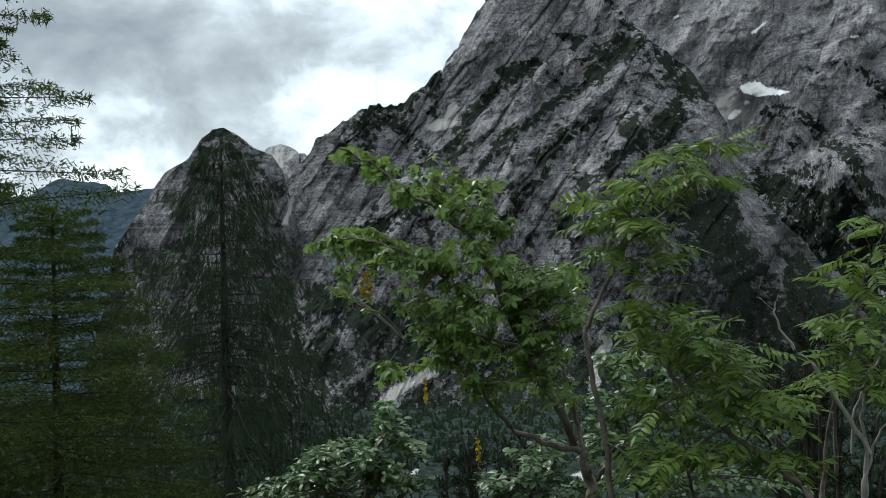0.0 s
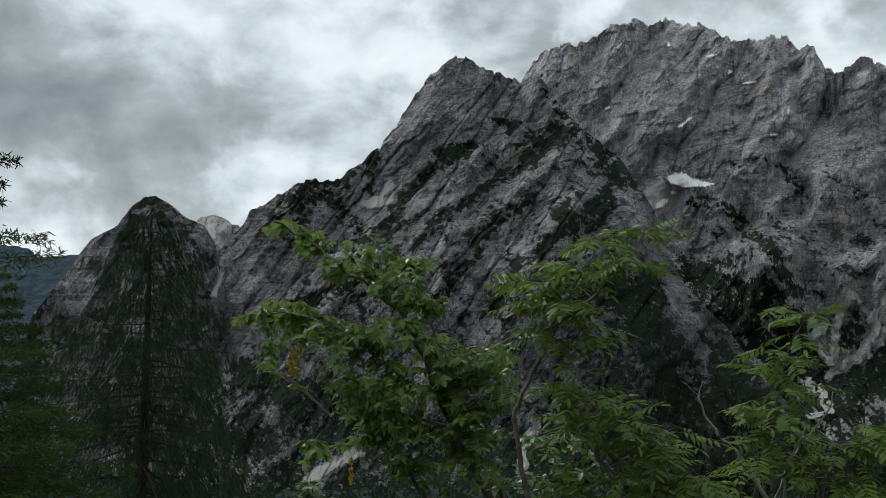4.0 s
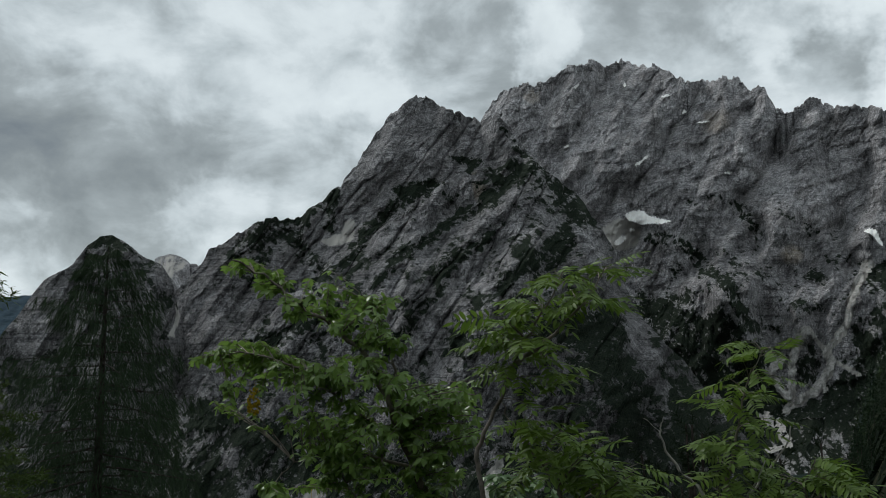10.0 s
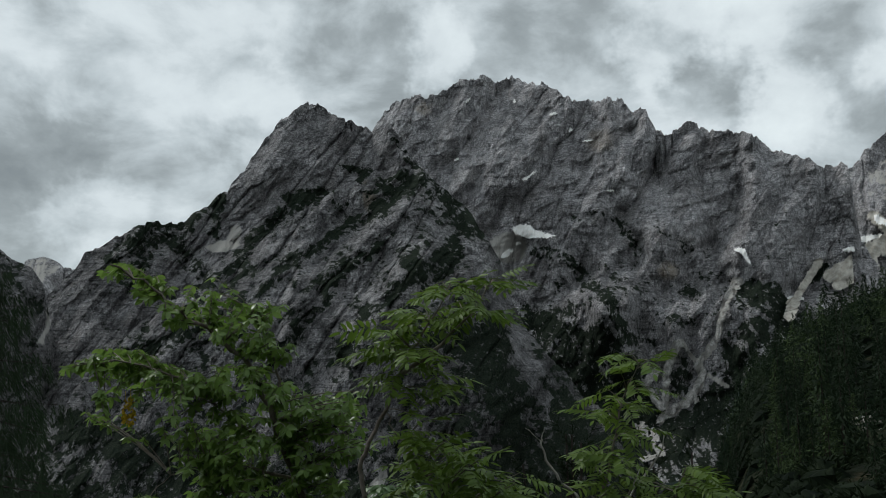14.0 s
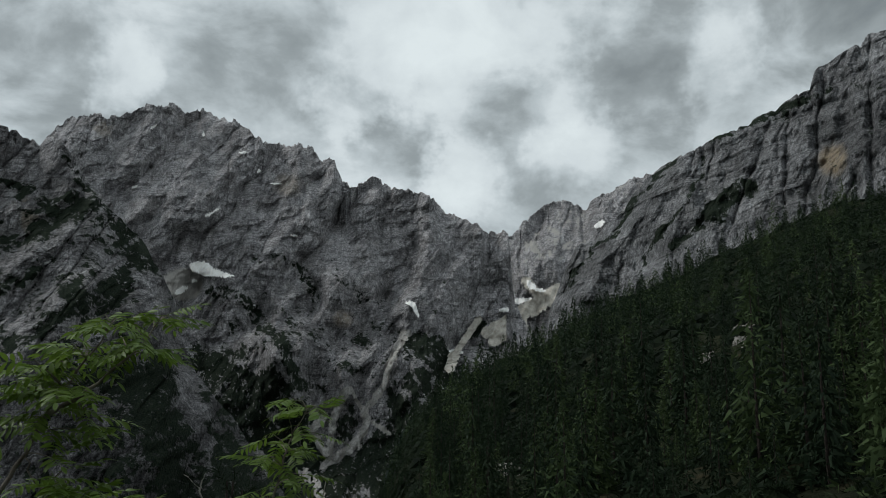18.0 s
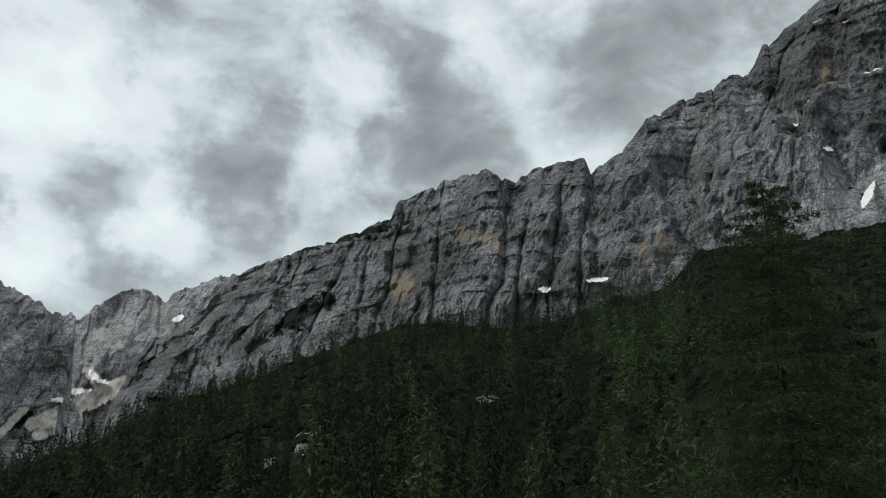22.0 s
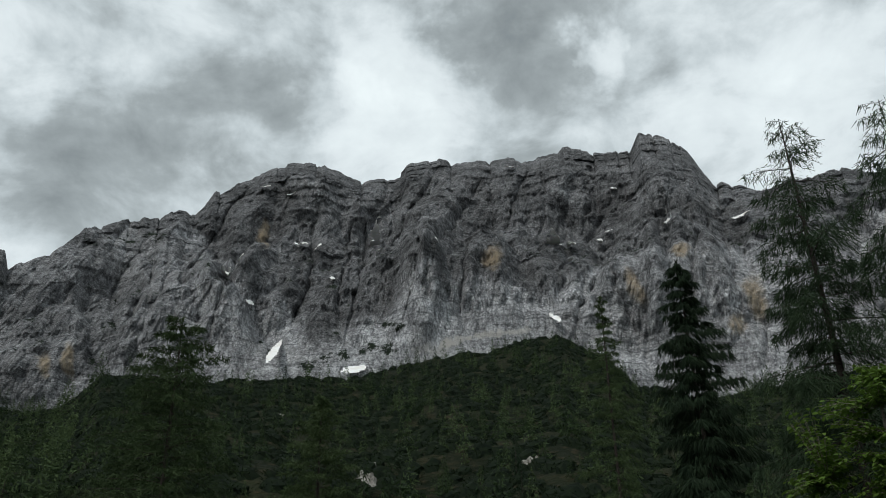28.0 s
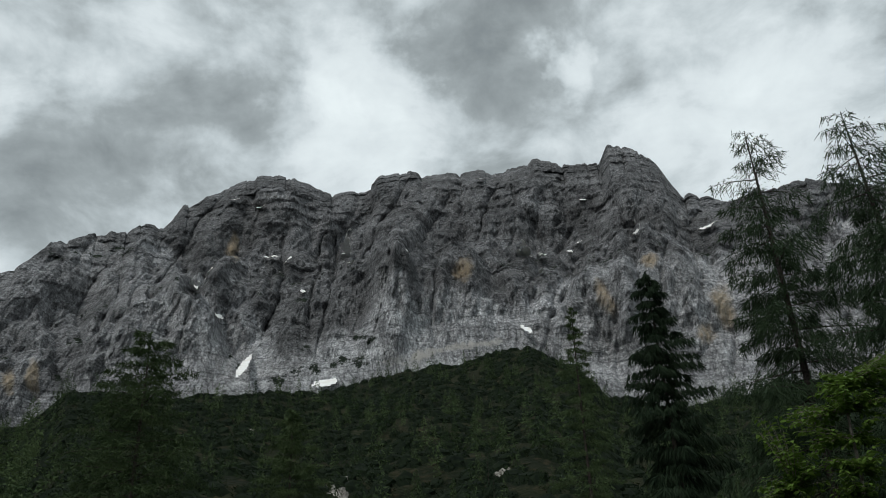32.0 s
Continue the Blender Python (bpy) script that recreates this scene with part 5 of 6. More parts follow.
# ---- the plants by the path ----
def leaflet(length, width, fold=0.18, sag=0.12):
    """A pointed leaf blade along +x, folded along its midrib."""
    xs, ws = (0.0, 0.2, 0.48, 0.78, 1.0), (0.06, 0.78, 1.0, 0.68, 0.0)
    v = []
    for x, w in zip(xs, ws):
        z = -sag * length * x * x
        v += [(x * length, w * width / 2, z + fold * w * width / 2), (x * length, 0, z), (x * length, -w * width / 2, z + fold * w * width / 2)]
    f = []
    for i in range(len(xs) - 1):
        o = i * 3
        f += [(o, o + 1, o + 4, o + 3), (o + 1, o + 2, o + 5, o + 4)]
    return np.array(v), np.array(f)


def placed(arrays, m):
    v, f = arrays
    r = np.array(m.to_3x3())
    return v @ r.T + np.array(m.translation), f


def rowan_leaf(rng, size=1.0):
    """A feathery leaf of thirteen toothed leaflets on an arching stalk."""
    length = 0.155 * size
    pieces = []
    for i in range(6):
        x = length * (0.22 + 0.13 * i)
        l = 0.050 * size * (0.75 + 0.35 * math.sin(math.pi * (i + 0.8) / 7))
        for s in (-1, 1):
            m = pose(x, 0, -0.9 * x * x, float(rng.normal(0, 14)), float(rng.normal(6, 8)), s * float(rng.normal(62, 5)))
            pieces.append(placed(leaflet(l, l * 0.30, 0.25, 0.22), m))
    pieces.append(placed(leaflet(0.048 * size, 0.015 * size), pose(length, 0, -0.9 * length ** 2, 0, 14, 0)))
    x = np.linspace(-0.02 * size, length, 4)
    pieces.append(tube([(a, 0, -0.9 * a * abs(a)) for a in x], [0.0011, 0.001, 0.0008, 0.0006], 3))
    return join(pieces)


def three_leaf(rng, size=1.0):
    """Three oval leaflets on one stalk."""
    pieces = [tube([(-0.03 * size, 0, 0.006), (0, 0, 0)], [0.0009, 0.0008], 3)]
    for a in (-68, 0, 68):
        l = 0.058 * size * (1.1 if a == 0 else 0.95)
        pieces.append(placed(leaflet(l, l * 0.46, 0.22, 0.2), pose(0, 0, 0, float(rng.normal(0, 18)), float(rng.normal(12, 12)), a + float(rng.normal(0, 8)))))
    return join(pieces)


def oval_leaf(rng, size=1.0):
    l = 0.075 * size
    return join([placed(leaflet(l, l * 0.58, 0.3, 0.15), pose(0.012, 0, 0, float(rng.normal(0, 10)), 0, 0)), tube([(-0.012, 0, 0.003), (0.012, 0, 0)], [0.001, 0.0008], 4)])


def plant(name, label, stems, blobs, distance, depth, make_leaf, leaf_name, mats, seed, leaves=(4, 7), spacing=0.03, singles=300, droop=12, size=1.0, root=True, more=1.0):
    """A shrub or small tree: stems along their courses, twigs from the nearest stem to every leaf cluster, and leaves along the twigs.
    stems: (thickness, [(bearing, elevation, distance)]); blobs: (bearing, elevation, half width, half height, clusters)."""
    rng = np.random.default_rng(seed)
    low = place(*stems[0][1][0])
    b0, _, d0 = stems[0][1][0]
    origin = stand(b0, d0, 0.05)
    whole = tagged(new(name), label, "shrub")
    whole.location = origin
    nodes = []
    for i, (thick, course) in enumerate(stems):
        pts = [place(*p) for p in course]
        if root and course[0][1] < -14:
            pts = [stand(course[0][0], course[0][2], 0.05)] + pts
        fine = []
        for a, b in zip(pts[:-1], pts[1:]):
            for k in range(4):
                j = Vector(rng.normal(0, 0.35 * thick, 3)) if k else Vector((0, 0, 0))
                fine.append(a.lerp(b, k / 4) + j)
        fine.append(pts[-1])
        n = len(fine)
        end = 0.55 if i == 0 and len(course) < 5 else 0.16
        radii = [thick * (1 - (1 - end) * k / (n - 1)) for k in range(n)]
        nodes += fine[n // 5:]
        me = mesh_of("stem", *tube([p - origin for p in fine], radii, 8), mats[0], True)
        part("stem", me, whole)
    spots = np.array([tuple(p) for p in nodes])
    variants = [make_leaf(rng, size * s) for s in (0.85, 1.0, 1.12)]
    meshes = [mesh_of(leaf_name, *a, mats[1], True) for a in variants]
    twigs, joined, count = [], [], 0
    jobs = []
    for b, e, rb, re, clusters in blobs:
        for _ in range(int(clusters * more)):
            q = rng.normal(size=3)
            q = q / np.linalg.norm(q) * rng.random() ** 0.4
            jobs.append(place(b + rb * q[0], e + re * q[1], distance + depth * q[2] * 0.8))
    for goal in jobs:
        g = np.array(tuple(goal))
        away = np.linalg.norm(spots - g, axis=1) + 0.35 * np.maximum(0, spots[:, 2] - g[2] + 0.05)
        a = Vector(spots[int(np.argmin(away))])
        reach = (goal - a).length
        if reach > 1.1:
            continue
        mid = a.lerp(goal, 0.5) + Vector((0, 0, 0.10 * reach))
        curve = [(a * (1 - k) ** 2 + mid * 2 * k * (1 - k) + goal * k * k) for k in np.linspace(0, 1, 6)]
        twigs.append(tube([p - origin for p in curve], [0.0016 + 0.0035 * min(reach, 0.8) * (1 - k / 5.5) for k in range(6)], 5))
        n = int(rng.integers(*leaves))
        tip = (curve[-1] - curve[-3]).normalized()
        for k in range(n):
            back = k * spacing * float(rng.uniform(0.7, 1.3))
            p = curve[-1] - tip * back if back < reach * 0.9 else curve[-1].lerp(a, float(rng.uniform(0.1, 0.8)))
            yaw = math.degrees(math.atan2(tip.y, tip.x)) + (0 if k == 0 else (-1) ** k * float(rng.uniform(35, 100)))
            m = pose(*p, float(rng.normal(0, 18)), droop + float(rng.normal(0, 16)), 0)
            m = Matrix.Translation(p) @ pose(0, 0, 0, 0, 0, yaw) @ pose(0, 0, 0, float(rng.normal(0, 20)), droop + float(rng.normal(0, 17)), 0)
            i = int(rng.integers(3))
            if count < singles:
                count += 1
                ob = part(leaf_name, meshes[i], whole)
                ob.matrix_basis = Matrix.Translation(-origin) @ m
            else:
                joined.append(placed(variants[i], Matrix.Translation(-origin) @ m))
    for t in twigs[:150]:
        part("twig", mesh_of("twig", *t, mats[0], True), whole)
    if len(twigs) > 150:
        part("twig_tangle", mesh_of("twig_tangle", *join(twigs[150:]), mats[0], True), whole)["kind"] = "stuff"
    if joined:
        part("foliage", mesh_of("foliage", *join(joined), mats[1], True), whole)["kind"] = "stuff"
    return whole


LABURNUM_STEMS = [(0.032, [(1.7, -19.6, 3.60), (1.3, -15.7, 3.60), (1.1, -14.2, 3.60), (0.8, -12.8, 3.60)]),
    (0.019, [(0.8, -12.8, 3.60), (-0.2, -10.9, 3.56), (-1.5, -8.5, 3.53), (-2.7, -6.1, 3.49), (-3.6, -4.3, 3.45), (-4.4, -2.2, 3.42), (-5.3, -0.1, 3.38), (-6.2, 1.4, 3.35), (-8.1, 2.9, 3.31), (-10.3, 4.5, 3.27), (-12.1, 5.9, 3.24), (-14.7, 7.3, 3.20)]),
    (0.012, [(0.8, -12.8, 3.60), (0.6, -11.1, 3.62), (0.2, -9.4, 3.65), (-0.1, -8.2, 3.67), (-0.7, -6.3, 3.70), (-0.0, -3.4, 3.73), (0.6, -1.5, 3.75)])]
LABURNUM_BRANCHES = [(0.014, [(0.8, -12.8, 3.60), (-1.7, -12.3, 3.56), (-3.9, -11.2, 3.52), (-5.1, -9.8, 3.48), (-5.7, -8.6, 3.43), (-7.2, -7.0, 3.39), (-8.3, -5.1, 3.35)]),
    (0.008, [(-3.6, -4.3, 3.50), (-5.2, -3.5, 3.45), (-7.4, -1.9, 3.40), (-9.6, 0.0, 3.35), (-11.9, 0.9, 3.30), (-14.1, 1.4, 3.25), (-16.5, 1.0, 3.20)]),
    (0.008, [(-2.7, -6.1, 3.55), (-5.7, -5.3, 3.49), (-8.3, -5.1, 3.42), (-10.5, -5.6, 3.36), (-12.1, -7.2, 3.30)]),
    (0.008, [(-4.4, -2.2, 3.50), (-4.0, 0.1, 3.50), (-4.7, 2.3, 3.50), (-5.4, 4.2, 3.50)])]
LABURNUM_LEAVES = [(-14.7, 7.1, 1.7, 0.7, 7), (-12.7, 6.0, 1.7, 1.1, 11), (-11.0, 4.4, 1.5, 0.9, 9), (-8.7, 5.8, 1.1, 1.0, 8), (-8.4, 3.6, 1.7, 1.0, 11), (-5.4, 4.4, 2.0, 1.4, 17), (-4.6, 2.4, 1.7, 1.3, 14), (-6.2, 0.9, 1.9, 1.3, 12), (-14.1, 1.4, 2.2, 1.0, 13), (-16.3, 0.9, 0.9, 0.6, 4), (-11.9, 1.0, 1.9, 1.1, 14), (-13.4, -0.4, 1.5, 1.3, 9), (-14.9, -1.8, 1.3, 0.7, 6), (-10.4, -0.5, 1.9, 1.3, 15), (-8.1, -0.2, 1.9, 1.5, 17), (-5.5, -1.0, 1.9, 1.5, 15), (-3.7, -0.7, 1.5, 1.5, 12)]
LABURNUM_LOW_LEAVES = [(-10.5, -2.4, 1.1, 0.7, 7), (-8.2, -3.2, 1.7, 1.3, 18), (-6.4, -4.0, 1.9, 1.5, 22), (-3.7, -3.3, 1.9, 1.5, 19), (-1.5, -1.9, 1.7, 1.3, 19), (0.4, -1.5, 1.5, 1.1, 18), (0.7, -3.8, 1.5, 1.5, 19), (-1.5, -4.8, 1.7, 1.5, 19), (-8.3, -5.4, 1.5, 1.1, 13), (-6.1, -6.2, 1.7, 1.5, 18), (-3.8, -7.0, 1.5, 1.5, 15), (-0.9, -7.1, 1.5, 1.5, 15), (-9.1, -6.9, 0.9, 0.7, 7), (-11.7, -7.4, 1.3, 0.9, 12), (-6.1, -8.5, 1.5, 0.9, 9), (-0.2, -9.3, 1.5, 1.1, 9), (-2.8, -8.9, 1.3, 1.1, 7)]
ROWAN_STEMS = [(0.012, [(3.0, -19.2, 3.00), (2.5, -12.8, 2.99), (2.0, -10.0, 2.98), (1.5, -7.1, 2.97), (1.3, -4.9, 2.96), (2.2, -3.1, 2.95), (3.1, -1.2, 2.94), (4.1, 1.3, 2.93), (5.2, 3.1, 2.92), (6.4, 4.9, 2.91), (7.1, 6.5, 2.90)]),
    (0.008, [(3.5, 0.2, 2.95), (5.9, 2.0, 2.94), (7.7, 3.7, 2.92), (9.0, 5.1, 2.91), (9.9, 6.8, 2.90)]),
    (0.013, [(14.9, -15.3, 2.90), (13.0, -13.4, 2.91), (10.4, -11.7, 2.93), (7.7, -9.2, 2.94), (5.9, -6.7, 2.96), (4.7, -4.9, 2.97), (3.6, -3.4, 2.99), (2.9, -2.0, 3.00)]),
    (0.008, [(8.0, -16.0, 3.10), (7.4, -13.7, 3.07), (7.1, -11.3, 3.03), (6.9, -8.9, 3.00)])]
ROWAN_LEAVES = [(3.5, 3.4, 1.3, 0.7, 4), (2.5, 2.5, 0.8, 0.5, 2), (5.6, 4.4, 1.1, 0.7, 4), (6.9, 6.4, 1.3, 0.5, 4), (7.9, 5.5, 0.9, 0.7, 3), (9.7, 6.6, 0.9, 0.5, 3), (8.8, 4.6, 0.9, 0.6, 3), (4.9, 2.0, 1.2, 0.8, 4), (5.5, -0.2, 0.9, 0.8, 3), (3.7, 0.6, 0.9, 0.8, 3)]
ROWAN_LOW_LEAVES = [(6.5, -4.2, 1.9, 0.8, 6), (8.5, -5.3, 1.9, 0.8, 6), (11.2, -6.0, 1.5, 0.7, 4), (6.4, -6.4, 1.9, 0.9, 5), (9.5, -7.4, 2.1, 1.1, 6), (4.7, -2.7, 1.5, 0.8, 4), (10.4, -9.8, 3.0, 1.5, 8), (5.2, -9.9, 1.9, 1.1, 5), (8.0, -12.7, 3.0, 1.5, 8), (12.0, -12.5, 2.6, 1.5, 8), (4.4, -13.5, 1.9, 1.5, 5), (12.8, -8.7, 1.9, 1.1, 5)]
YOUNG_ROWAN_STEMS = [(0.008, [(16.2, -13.3, 3.40), (16.2, -9.5, 3.40), (16.8, -7.1, 3.40), (17.3, -5.1, 3.40), (17.7, -3.4, 3.40), (18.1, -1.6, 3.40), (18.6, -0.3, 3.40), (19.3, 1.1, 3.40)]),
    (0.012, [(15.3, -15.5, 3.30), (15.8, -11.0, 3.33), (16.7, -6.9, 3.37), (17.5, -4.2, 3.40)]),
    (0.010, [(21.7, -12.8, 3.30), (21.3, -8.8, 3.30), (21.2, -6.9, 3.30), (21.7, -5.9, 3.30)])]
YOUNG_ROWAN_LEAVES = [(18.4, 1.9, 0.8, 0.3, 2), (20.1, 1.2, 1.1, 0.4, 3), (19.7, -0.3, 0.9, 0.4, 2), (18.5, 0.1, 0.8, 0.4, 2), (17.6, -0.8, 0.9, 0.4, 2), (18.3, -1.4, 0.8, 0.3, 2), (17.1, -2.2, 0.9, 0.4, 2), (18.4, -3.0, 1.3, 0.5, 3), (16.4, -4.3, 1.1, 0.5, 2), (17.7, -4.7, 1.3, 0.8, 4), (16.7, -5.8, 1.3, 0.8, 4), (17.6, -7.1, 1.9, 1.1, 6), (16.0, -7.2, 0.9, 0.9, 3), (21.4, -6.6, 2.3, 0.9, 8), (20.1, -8.3, 1.9, 0.9, 6), (22.6, -5.7, 1.1, 0.9, 4), (22.6, -8.4, 1.5, 0.9, 5), (23.1, -6.8, 1.1, 1.1, 4)]
DEAD_TWIG = [(0.009, [(18.0, -12.2, 3.15), (16.5, -9.5, 3.15), (15.3, -7.5, 3.15), (14.0, -6.2, 3.15), (13.2, -5.0, 3.15), (12.9, -3.8, 3.15), (11.9, -3.0, 3.15)]),
    (0.004, [(12.9, -4.0, 3.15), (13.0, -3.5, 3.15), (13.2, -2.9, 3.15)])]
PALE_STEMS = [(0.007, [(17.1, -12.3, 3.60), (17.3, -9.7, 3.60), (18.2, -7.4, 3.60), (19.5, -5.7, 3.60), (20.5, -4.3, 3.60), (20.7, -3.3, 3.60), (20.3, -3.0, 3.60)]),
    (0.011, [(17.5, -16.3, 3.20), (17.9, -12.1, 3.23), (17.6, -10.2, 3.25), (18.0, -7.5, 3.27), (19.1, -5.5, 3.30)]),
    (0.009, [(17.6, -14.7, 3.20), (18.2, -11.8, 3.23), (19.0, -10.4, 3.27), (19.9, -9.4, 3.30)])]
WHITEBEAM_STEMS = [(0.025, [(-13.9, -19.4, 5.00), (-13.6, -16.1, 5.00), (-12.8, -12.6, 5.00), (-11.8, -10.3, 5.00)]),
    (0.018, [(-13.9, -18.7, 5.00), (-15.6, -14.6, 4.95), (-16.7, -12.4, 4.90)]),
    (0.018, [(-13.7, -18.8, 5.00), (-10.8, -15.1, 5.05), (-10.2, -12.3, 5.10)])]
WHITEBEAM_LEAVES = [(-11.8, -11.4, 1.3, 1.3, 16), (-12.1, -9.8, 0.7, 0.8, 8), (-14.4, -12.3, 2.2, 0.9, 24), (-16.7, -12.9, 1.7, 0.8, 18), (-13.7, -13.8, 3.3, 1.5, 46), (-17.4, -14.2, 1.9, 0.8, 20), (-11.3, -14.2, 1.9, 1.2, 24), (-20.7, -14.8, 1.7, 0.4, 12), (-10.0, -12.7, 0.7, 0.7, 7)]
SHRUB_STEMS = [(0.02, [(2.6, -19.2, 4.20), (1.3, -14.9, 4.22), (3.0, -13.1, 4.24), (4.5, -10.7, 4.26), (6.7, -8.9, 4.28), (9.0, -7.4, 4.30)]),
    (0.012, [(-1.0, -18.3, 4.20), (-2.4, -14.6, 4.20), (-2.9, -12.8, 4.20)]),
    (0.012, [(4.3, -16.2, 4.40), (3.5, -9.3, 4.40), (2.8, -7.1, 4.40)])]
SHRUB_LEAVES = [(3.5, -7.1, 2.3, 1.1, 14), (5.3, -8.9, 2.3, 1.5, 14), (2.4, -9.3, 1.9, 1.5, 12), (-2.1, -13.5, 2.3, 1.5, 14), (0.9, -11.8, 2.3, 1.5, 12), (-5.2, -14.9, 1.9, 0.8, 10), (3.4, -12.4, 2.3, 1.5, 12), (6.2, -14.4, 2.6, 1.1, 14), (-0.3, -14.9, 2.6, 0.8, 12), (10.0, -14.6, 2.6, 0.9, 12), (13.6, -14.1, 2.3, 1.1, 10)]
FLOWERS = [(-13.1, -0.8, 3.35, 0.10), (-13.4, -1.0, 3.35, 0.08), (-12.9, -0.9, 3.35, 0.09), (-6.0, -11.9, 3.35, 0.12), (-9.4, -7.8, 3.35, 0.10)]
PINES = [(-6.6, -11.4, 9.0, 1.0), (-4.7, -12.5, 9.0, 0.9), (-8.1, -12.8, 9.5, 0.9), (-17.7, -9.5, 12.0, 1.3), (14.9, -3.4, 7.0, 0.6), (22.3, -4.4, 8.0, 0.8), (16.3, -5.8, 7.5, 0.6), (-2.1, -12.8, 9.0, 0.8)]

laburnum = plant("laburnum", "green laburnum bush with three-part leaves and hanging yellow flowers", LABURNUM_STEMS + LABURNUM_BRANCHES, LABURNUM_LEAVES + LABURNUM_LOW_LEAVES, 3.45, 0.42, three_leaf, "leaf", (BARK_PALE, LABURNUM), 3, (4, 7), 0.042, 300, 22, 0.62, more=1.2)
plant("rowan", "bright green rowan sapling with feathery leaves and dark stems", ROWAN_STEMS, ROWAN_LEAVES + ROWAN_LOW_LEAVES, 2.95, 0.35, rowan_leaf, "leaf", (BARK_PALE, ROWAN), 5, (2, 5), 0.04, 300, 8, 0.88)
plant("young_rowan", "thin young rowan with bright feathery leaves", YOUNG_ROWAN_STEMS, YOUNG_ROWAN_LEAVES, 3.35, 0.3, rowan_leaf, "leaf", (BARK_PALE, ROWAN), 7, (1, 4), 0.04, 300, 8, 0.85)
plant("whitebeam", "low whitebeam bush with pale grey-green oval leaves", WHITEBEAM_STEMS, WHITEBEAM_LEAVES, 5.0, 0.5, oval_leaf, "leaf", (BARK_PALE, WHITEBEAM), 9, (14, 20), 0.024, 300, 8, 0.62)
plant("mixed_shrub", "tangled shrub with small silvery green leaves", SHRUB_STEMS, SHRUB_LEAVES, 4.3, 0.5, oval_leaf, "leaf", (BARK_PALE, WHITEBEAM), 11, (12, 18), 0.026, 300, 10, 0.60, more=1.3)
plant("dead_branch", "bare grey dead branch sticking out of the bushes", DEAD_TWIG, [], 3.15, 0.1, oval_leaf, "leaf", (BARK_DEAD, ROWAN), 13)
plant("pale_stems", "bare pale grey stems with a curved tip", PALE_STEMS, [], 3.4, 0.1, oval_leaf, "leaf", (BARK_DEAD, ROWAN), 15)


def flowers():
    rng = np.random.default_rng(31)
    petal = mesh_of("flower", *leaflet(0.016, 0.013, 0.4), YELLOW)
    for b, e, d, length in FLOWERS:
        stalk = tube([(0, 0, 0.03), (0.003, 0, -length / 2), (0, 0, -length)], [0.001, 0.0009, 0.0006], 4)
        ob = part("raceme", mesh_of("raceme", *stalk, YELLOW), laburnum, "hanging yellow raceme")
        ob.location = place(b, e, d) - laburnum.location
        for k in range(26):
            bloom = part("flower", petal, ob)
            bloom.matrix_local = pose(0, 0, -length * float(rng.random()), float(rng.uniform(-40, 40)), float(rng.uniform(10, 70)), float(rng.uniform(0, 360)))


flowers()


def dwarf_pine(bearing, top, distance, wide, seed):
    """A dwarf pine: rising stems, each ending in brushes of needles."""
    rng = np.random.default_rng(seed)
    foot = stand(bearing, distance, 0.1)
    tip = place(bearing, top, distance)
    tall = tip.z - foot.z
    root = tagged(new("dwarf_pine"), "dark green dwarf pine with upright bristly shoots", "shrub", "dwarf pines by the path")
    root.location = foot
    needles = []
    for i in range(9):
        a, k = rng.uniform(0, 2 * math.pi), rng.uniform(0.1, 1.0) if i else 0.0
        end = Vector((math.cos(a) * wide * k, math.sin(a) * wide * k, tall * (1 - 0.35 * k * rng.random())))
        mid = Vector((end.x * 0.5, end.y * 0.5, end.z * 0.45))
        course = [Vector((end.x * 0.1, end.y * 0.1, 0)), mid, end]
        line = [course[0] * (1 - q) ** 2 + course[1] * 2 * q * (1 - q) + course[2] * q * q for q in np.linspace(0, 1, 7)]
        part("stem", mesh_of("stem", *tube(line, [0.03 - 0.0038 * q for q in range(7)], 6), BARK, True), root)
        shoots = 20
        q = rng.uniform(0.3, 1.0, shoots)
        for u in q:
            o = line[min(5, int(u * 6))].lerp(line[min(6, int(u * 6) + 1)], u * 6 - int(u * 6))
            d = np.array((rng.normal() * 0.6, rng.normal() * 0.6, 0.75))
            d /= np.linalg.norm(d)
            l = rng.uniform(0.12, 0.3)
            n = 44
            s = rng.random(n)
            base = np.array(o) + d * (s * l)[:, None]
            w = rng.normal(size=(n, 3)) + d * 1.1
            w /= np.linalg.norm(w, axis=1, keepdims=True)
            needles.append(ribbons(base, w, rng.uniform(0.05, 0.09, n), np.full(n, 0.009), np.zeros(n), rng, 1))
    part("needles", mesh_of("needles", *join(needles), MUGO), root)["kind"] = "stuff"


for i, (b_, e_, d_, w_) in enumerate(PINES):
    dwarf_pine(b_, e_, d_, w_, 500 + i)


# ---- the large trees near the path ----
def tall_tree(name, label, bearing, top, distance, mats, seed, **kw):
    foot = stand(bearing, distance, 0.2)
    height = EYE.z + distance * math.tan(radians(top)) - foot.z
    return conifer(name, label, foot, mats, height=height, rng=np.random.default_rng(seed), **kw)


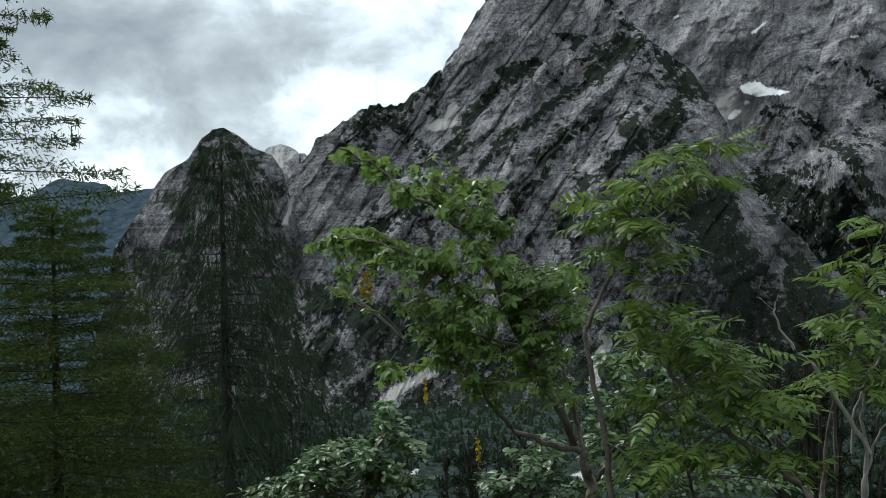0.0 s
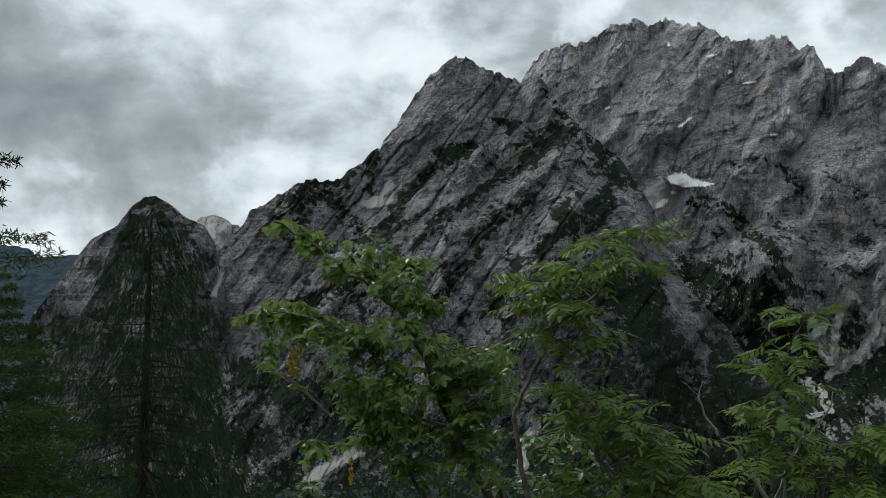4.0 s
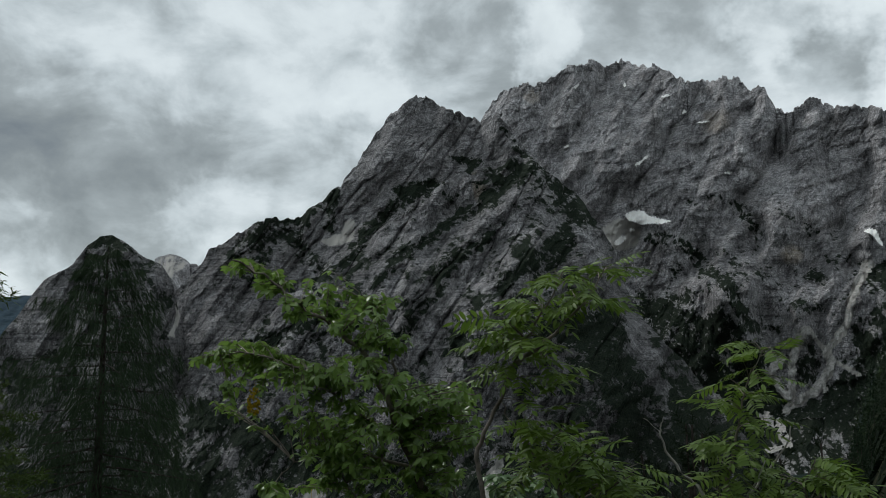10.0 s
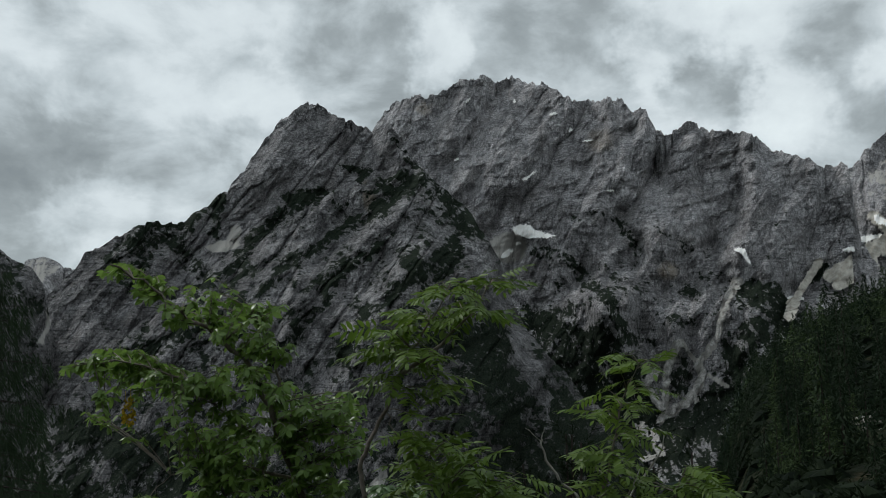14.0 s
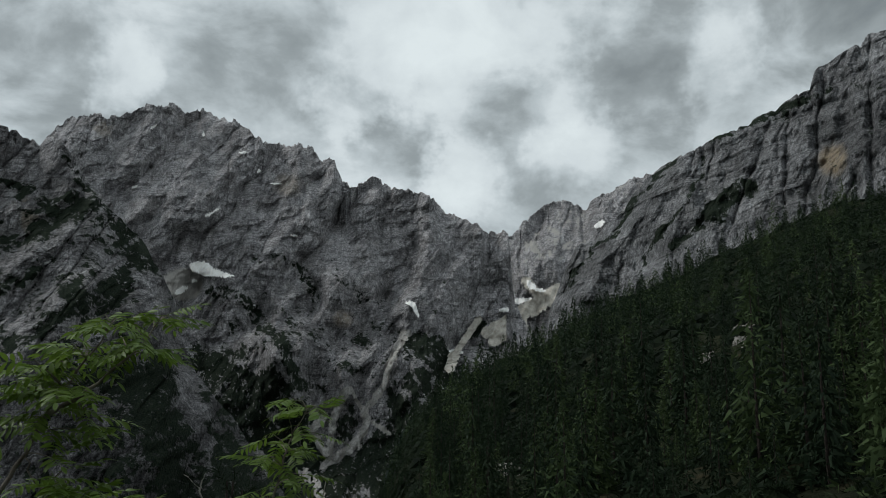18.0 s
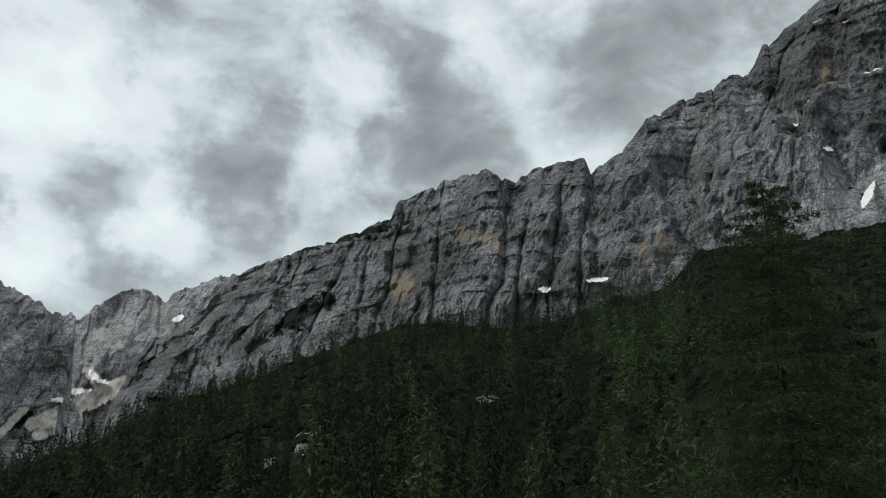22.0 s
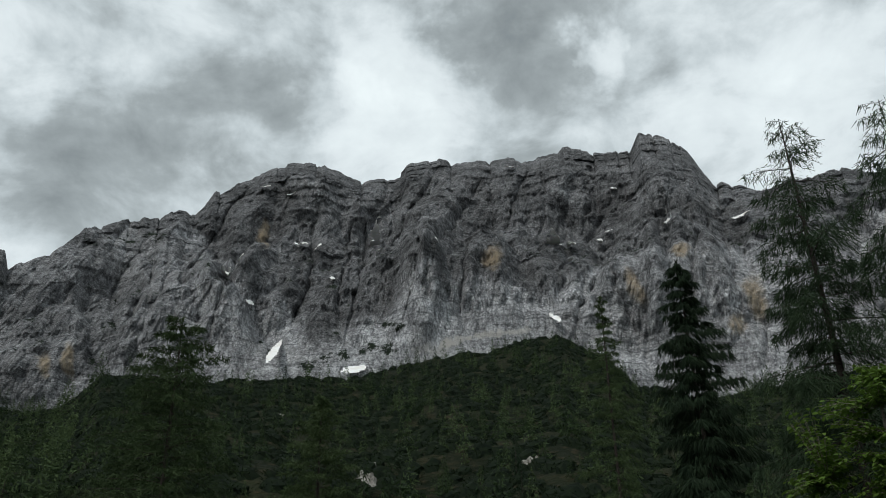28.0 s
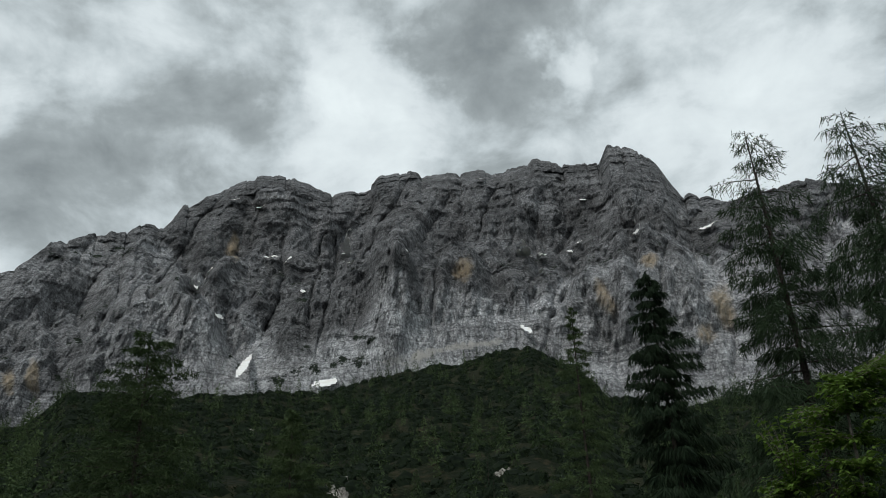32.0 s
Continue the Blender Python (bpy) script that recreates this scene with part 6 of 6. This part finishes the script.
tall_tree("weeping_larch", "tall dark green larch with hanging branchlets and a straight trunk", -22.1, 7.9, 26, (BARK, DARKLARCH), 41,
          radius=7.6, limbs=130, twigs=560, twig=0.36, width=0.026, hang=1.15, bend=0.12, drop=0.06, tip_up=0.06, spread=0.54, stout=0.013, bare=0.03, ragged=0.45, power=0.66, trunk_r=0.22, curtain=1.1, segments=1)
tall_tree("olive_larch", "olive green larch with spreading layered boughs", -32.4, 3.6, 13, (BARK, OLIVE), 43,
          radius=3.6, limbs=190, twigs=760, twig=0.085, width=0.024, hang=0.3, lift=0.5, loose=0.8, spread=0.8, bend=0.05, stout=0.009, bare=0.03, ragged=0.6, power=0.55, trunk_r=0.09, segments=1)
tall_tree("olive_larch", "tall olive green larch with long level boughs", -37.8, 19.0, 11, (BARK, OLIVE), 44,
          radius=3.3, limbs=150, twigs=700, twig=0.085, width=0.024, hang=0.3, lift=0.5, loose=0.8, spread=0.8, bend=0.02, stout=0.009, bare=0.03, ragged=0.7, power=0.42, trunk_r=0.14, gaps=0.12, segments=1)
tall_tree("larch", "broad green larch standing on the slope", 77.7, 22.2, 45, (BARK, LARCH), 45,
          radius=8.0, limbs=150, twigs=520, twig=0.36, width=0.064, hang=0.5, loose=0.7, spread=0.55, lift=0.5, bare=0.05, ragged=0.45, power=0.52, trunk_r=0.22, stout=0.012, segments=1)
tall_tree("larch", "slim green larch lower on the slope", 87.5, 17.8, 55, (BARK, LARCH), 47,
          radius=6.4, limbs=130, twigs=400, twig=0.38, width=0.070, hang=0.5, loose=0.7, spread=0.55, lift=0.5, bare=0.05, ragged=0.45, power=0.62, trunk_r=0.2, stout=0.012, segments=1)
tall_tree("larch", "slender larch with thin upper boughs", 107.3, 23.8, 55, (BARK, LARCH), 49,
          radius=4.4, limbs=120, twigs=320, twig=0.30, width=0.056, hang=0.6, loose=0.7, spread=0.55, lift=0.4, bare=0.05, ragged=0.5, power=0.7, trunk_r=0.16, stout=0.012, segments=1)
tall_tree("spruce", "dark narrow spruce with short drooping boughs", 112.6, 25.4, 40, (BARK, SPRUCE), 51,
          radius=4.6, limbs=150, twigs=460, twig=0.42, width=0.072, hang=1.1, loose=0.35, bare=0.03, ragged=0.55, power=0.6, trunk_r=0.18, stout=0.012, segments=1)
tall_tree("old_larch", "old larch with a sparse bare-twigged top", 121.4, 33.0, 32, (BARK, DARKLARCH), 53,
          radius=4.4, limbs=135, twigs=640, twig=0.30, width=0.048, hang=1.0, loose=0.6, spread=0.6, lift=0.4, bare=0.06, ragged=0.6, power=0.36, trunk_r=0.22, gaps=0.06, stout=0.016, thin_top=0.9, curtain=0.7, segments=1)
tall_tree("old_larch", "old larch with a forked twiggy top", 127.8, 32.6, 28, (BARK, DARKLARCH), 55,
          radius=4.2, limbs=135, twigs=640, twig=0.30, width=0.048, hang=1.0, loose=0.6, spread=0.6, lift=0.4, bare=0.05, ragged=0.6, power=0.36, trunk_r=0.2, gaps=0.06, stout=0.016, thin_top=0.9, curtain=0.7, segments=1)
tall_tree("old_larch", "old larch with drooping dark boughs", 132.4, 31.5, 30, (BARK, DARKLARCH), 57,
          radius=4.4, limbs=110, twigs=500, twig=0.24, width=0.036, hang=1.0, loose=0.6, lift=0.4, bare=0.05, ragged=0.5, power=0.5, trunk_r=0.2, stout=0.016, segments=1)
plant("broadleaf_bush", "yellow-green broadleaf bush below the old larches", [(0.03, [(123.0, 0.0, 12.0), (123.0, 10.0, 12.0), (123.5, 16.5, 12.0)]), (0.018, [(123.0, 4.0, 12.0), (119.5, 11.0, 12.0)]), (0.018, [(123.0, 5.0, 12.0), (128.0, 13.0, 12.0)])],
      [(123.3, 16.4, 2.2, 1.4, 26), (126.4, 17.4, 1.6, 1.2, 18), (119.6, 14.8, 1.8, 1.2, 18), (120.5, 13.2, 2.0, 1.5, 24), (118.2, 11.0, 1.6, 1.0, 16), (126.5, 15.0, 2.4, 1.4, 24), (123.5, 12.0, 3.0, 1.6, 36), (128.0, 12.5, 2.5, 2.0, 26), (121.0, 9.8, 3.0, 1.2, 26)],
      12.0, 1.0, oval_leaf, "leaf", (BARK_PALE, BUSH), 17, (16, 24), 0.05, 300, 10, 1.0, root=False, more=1.9)
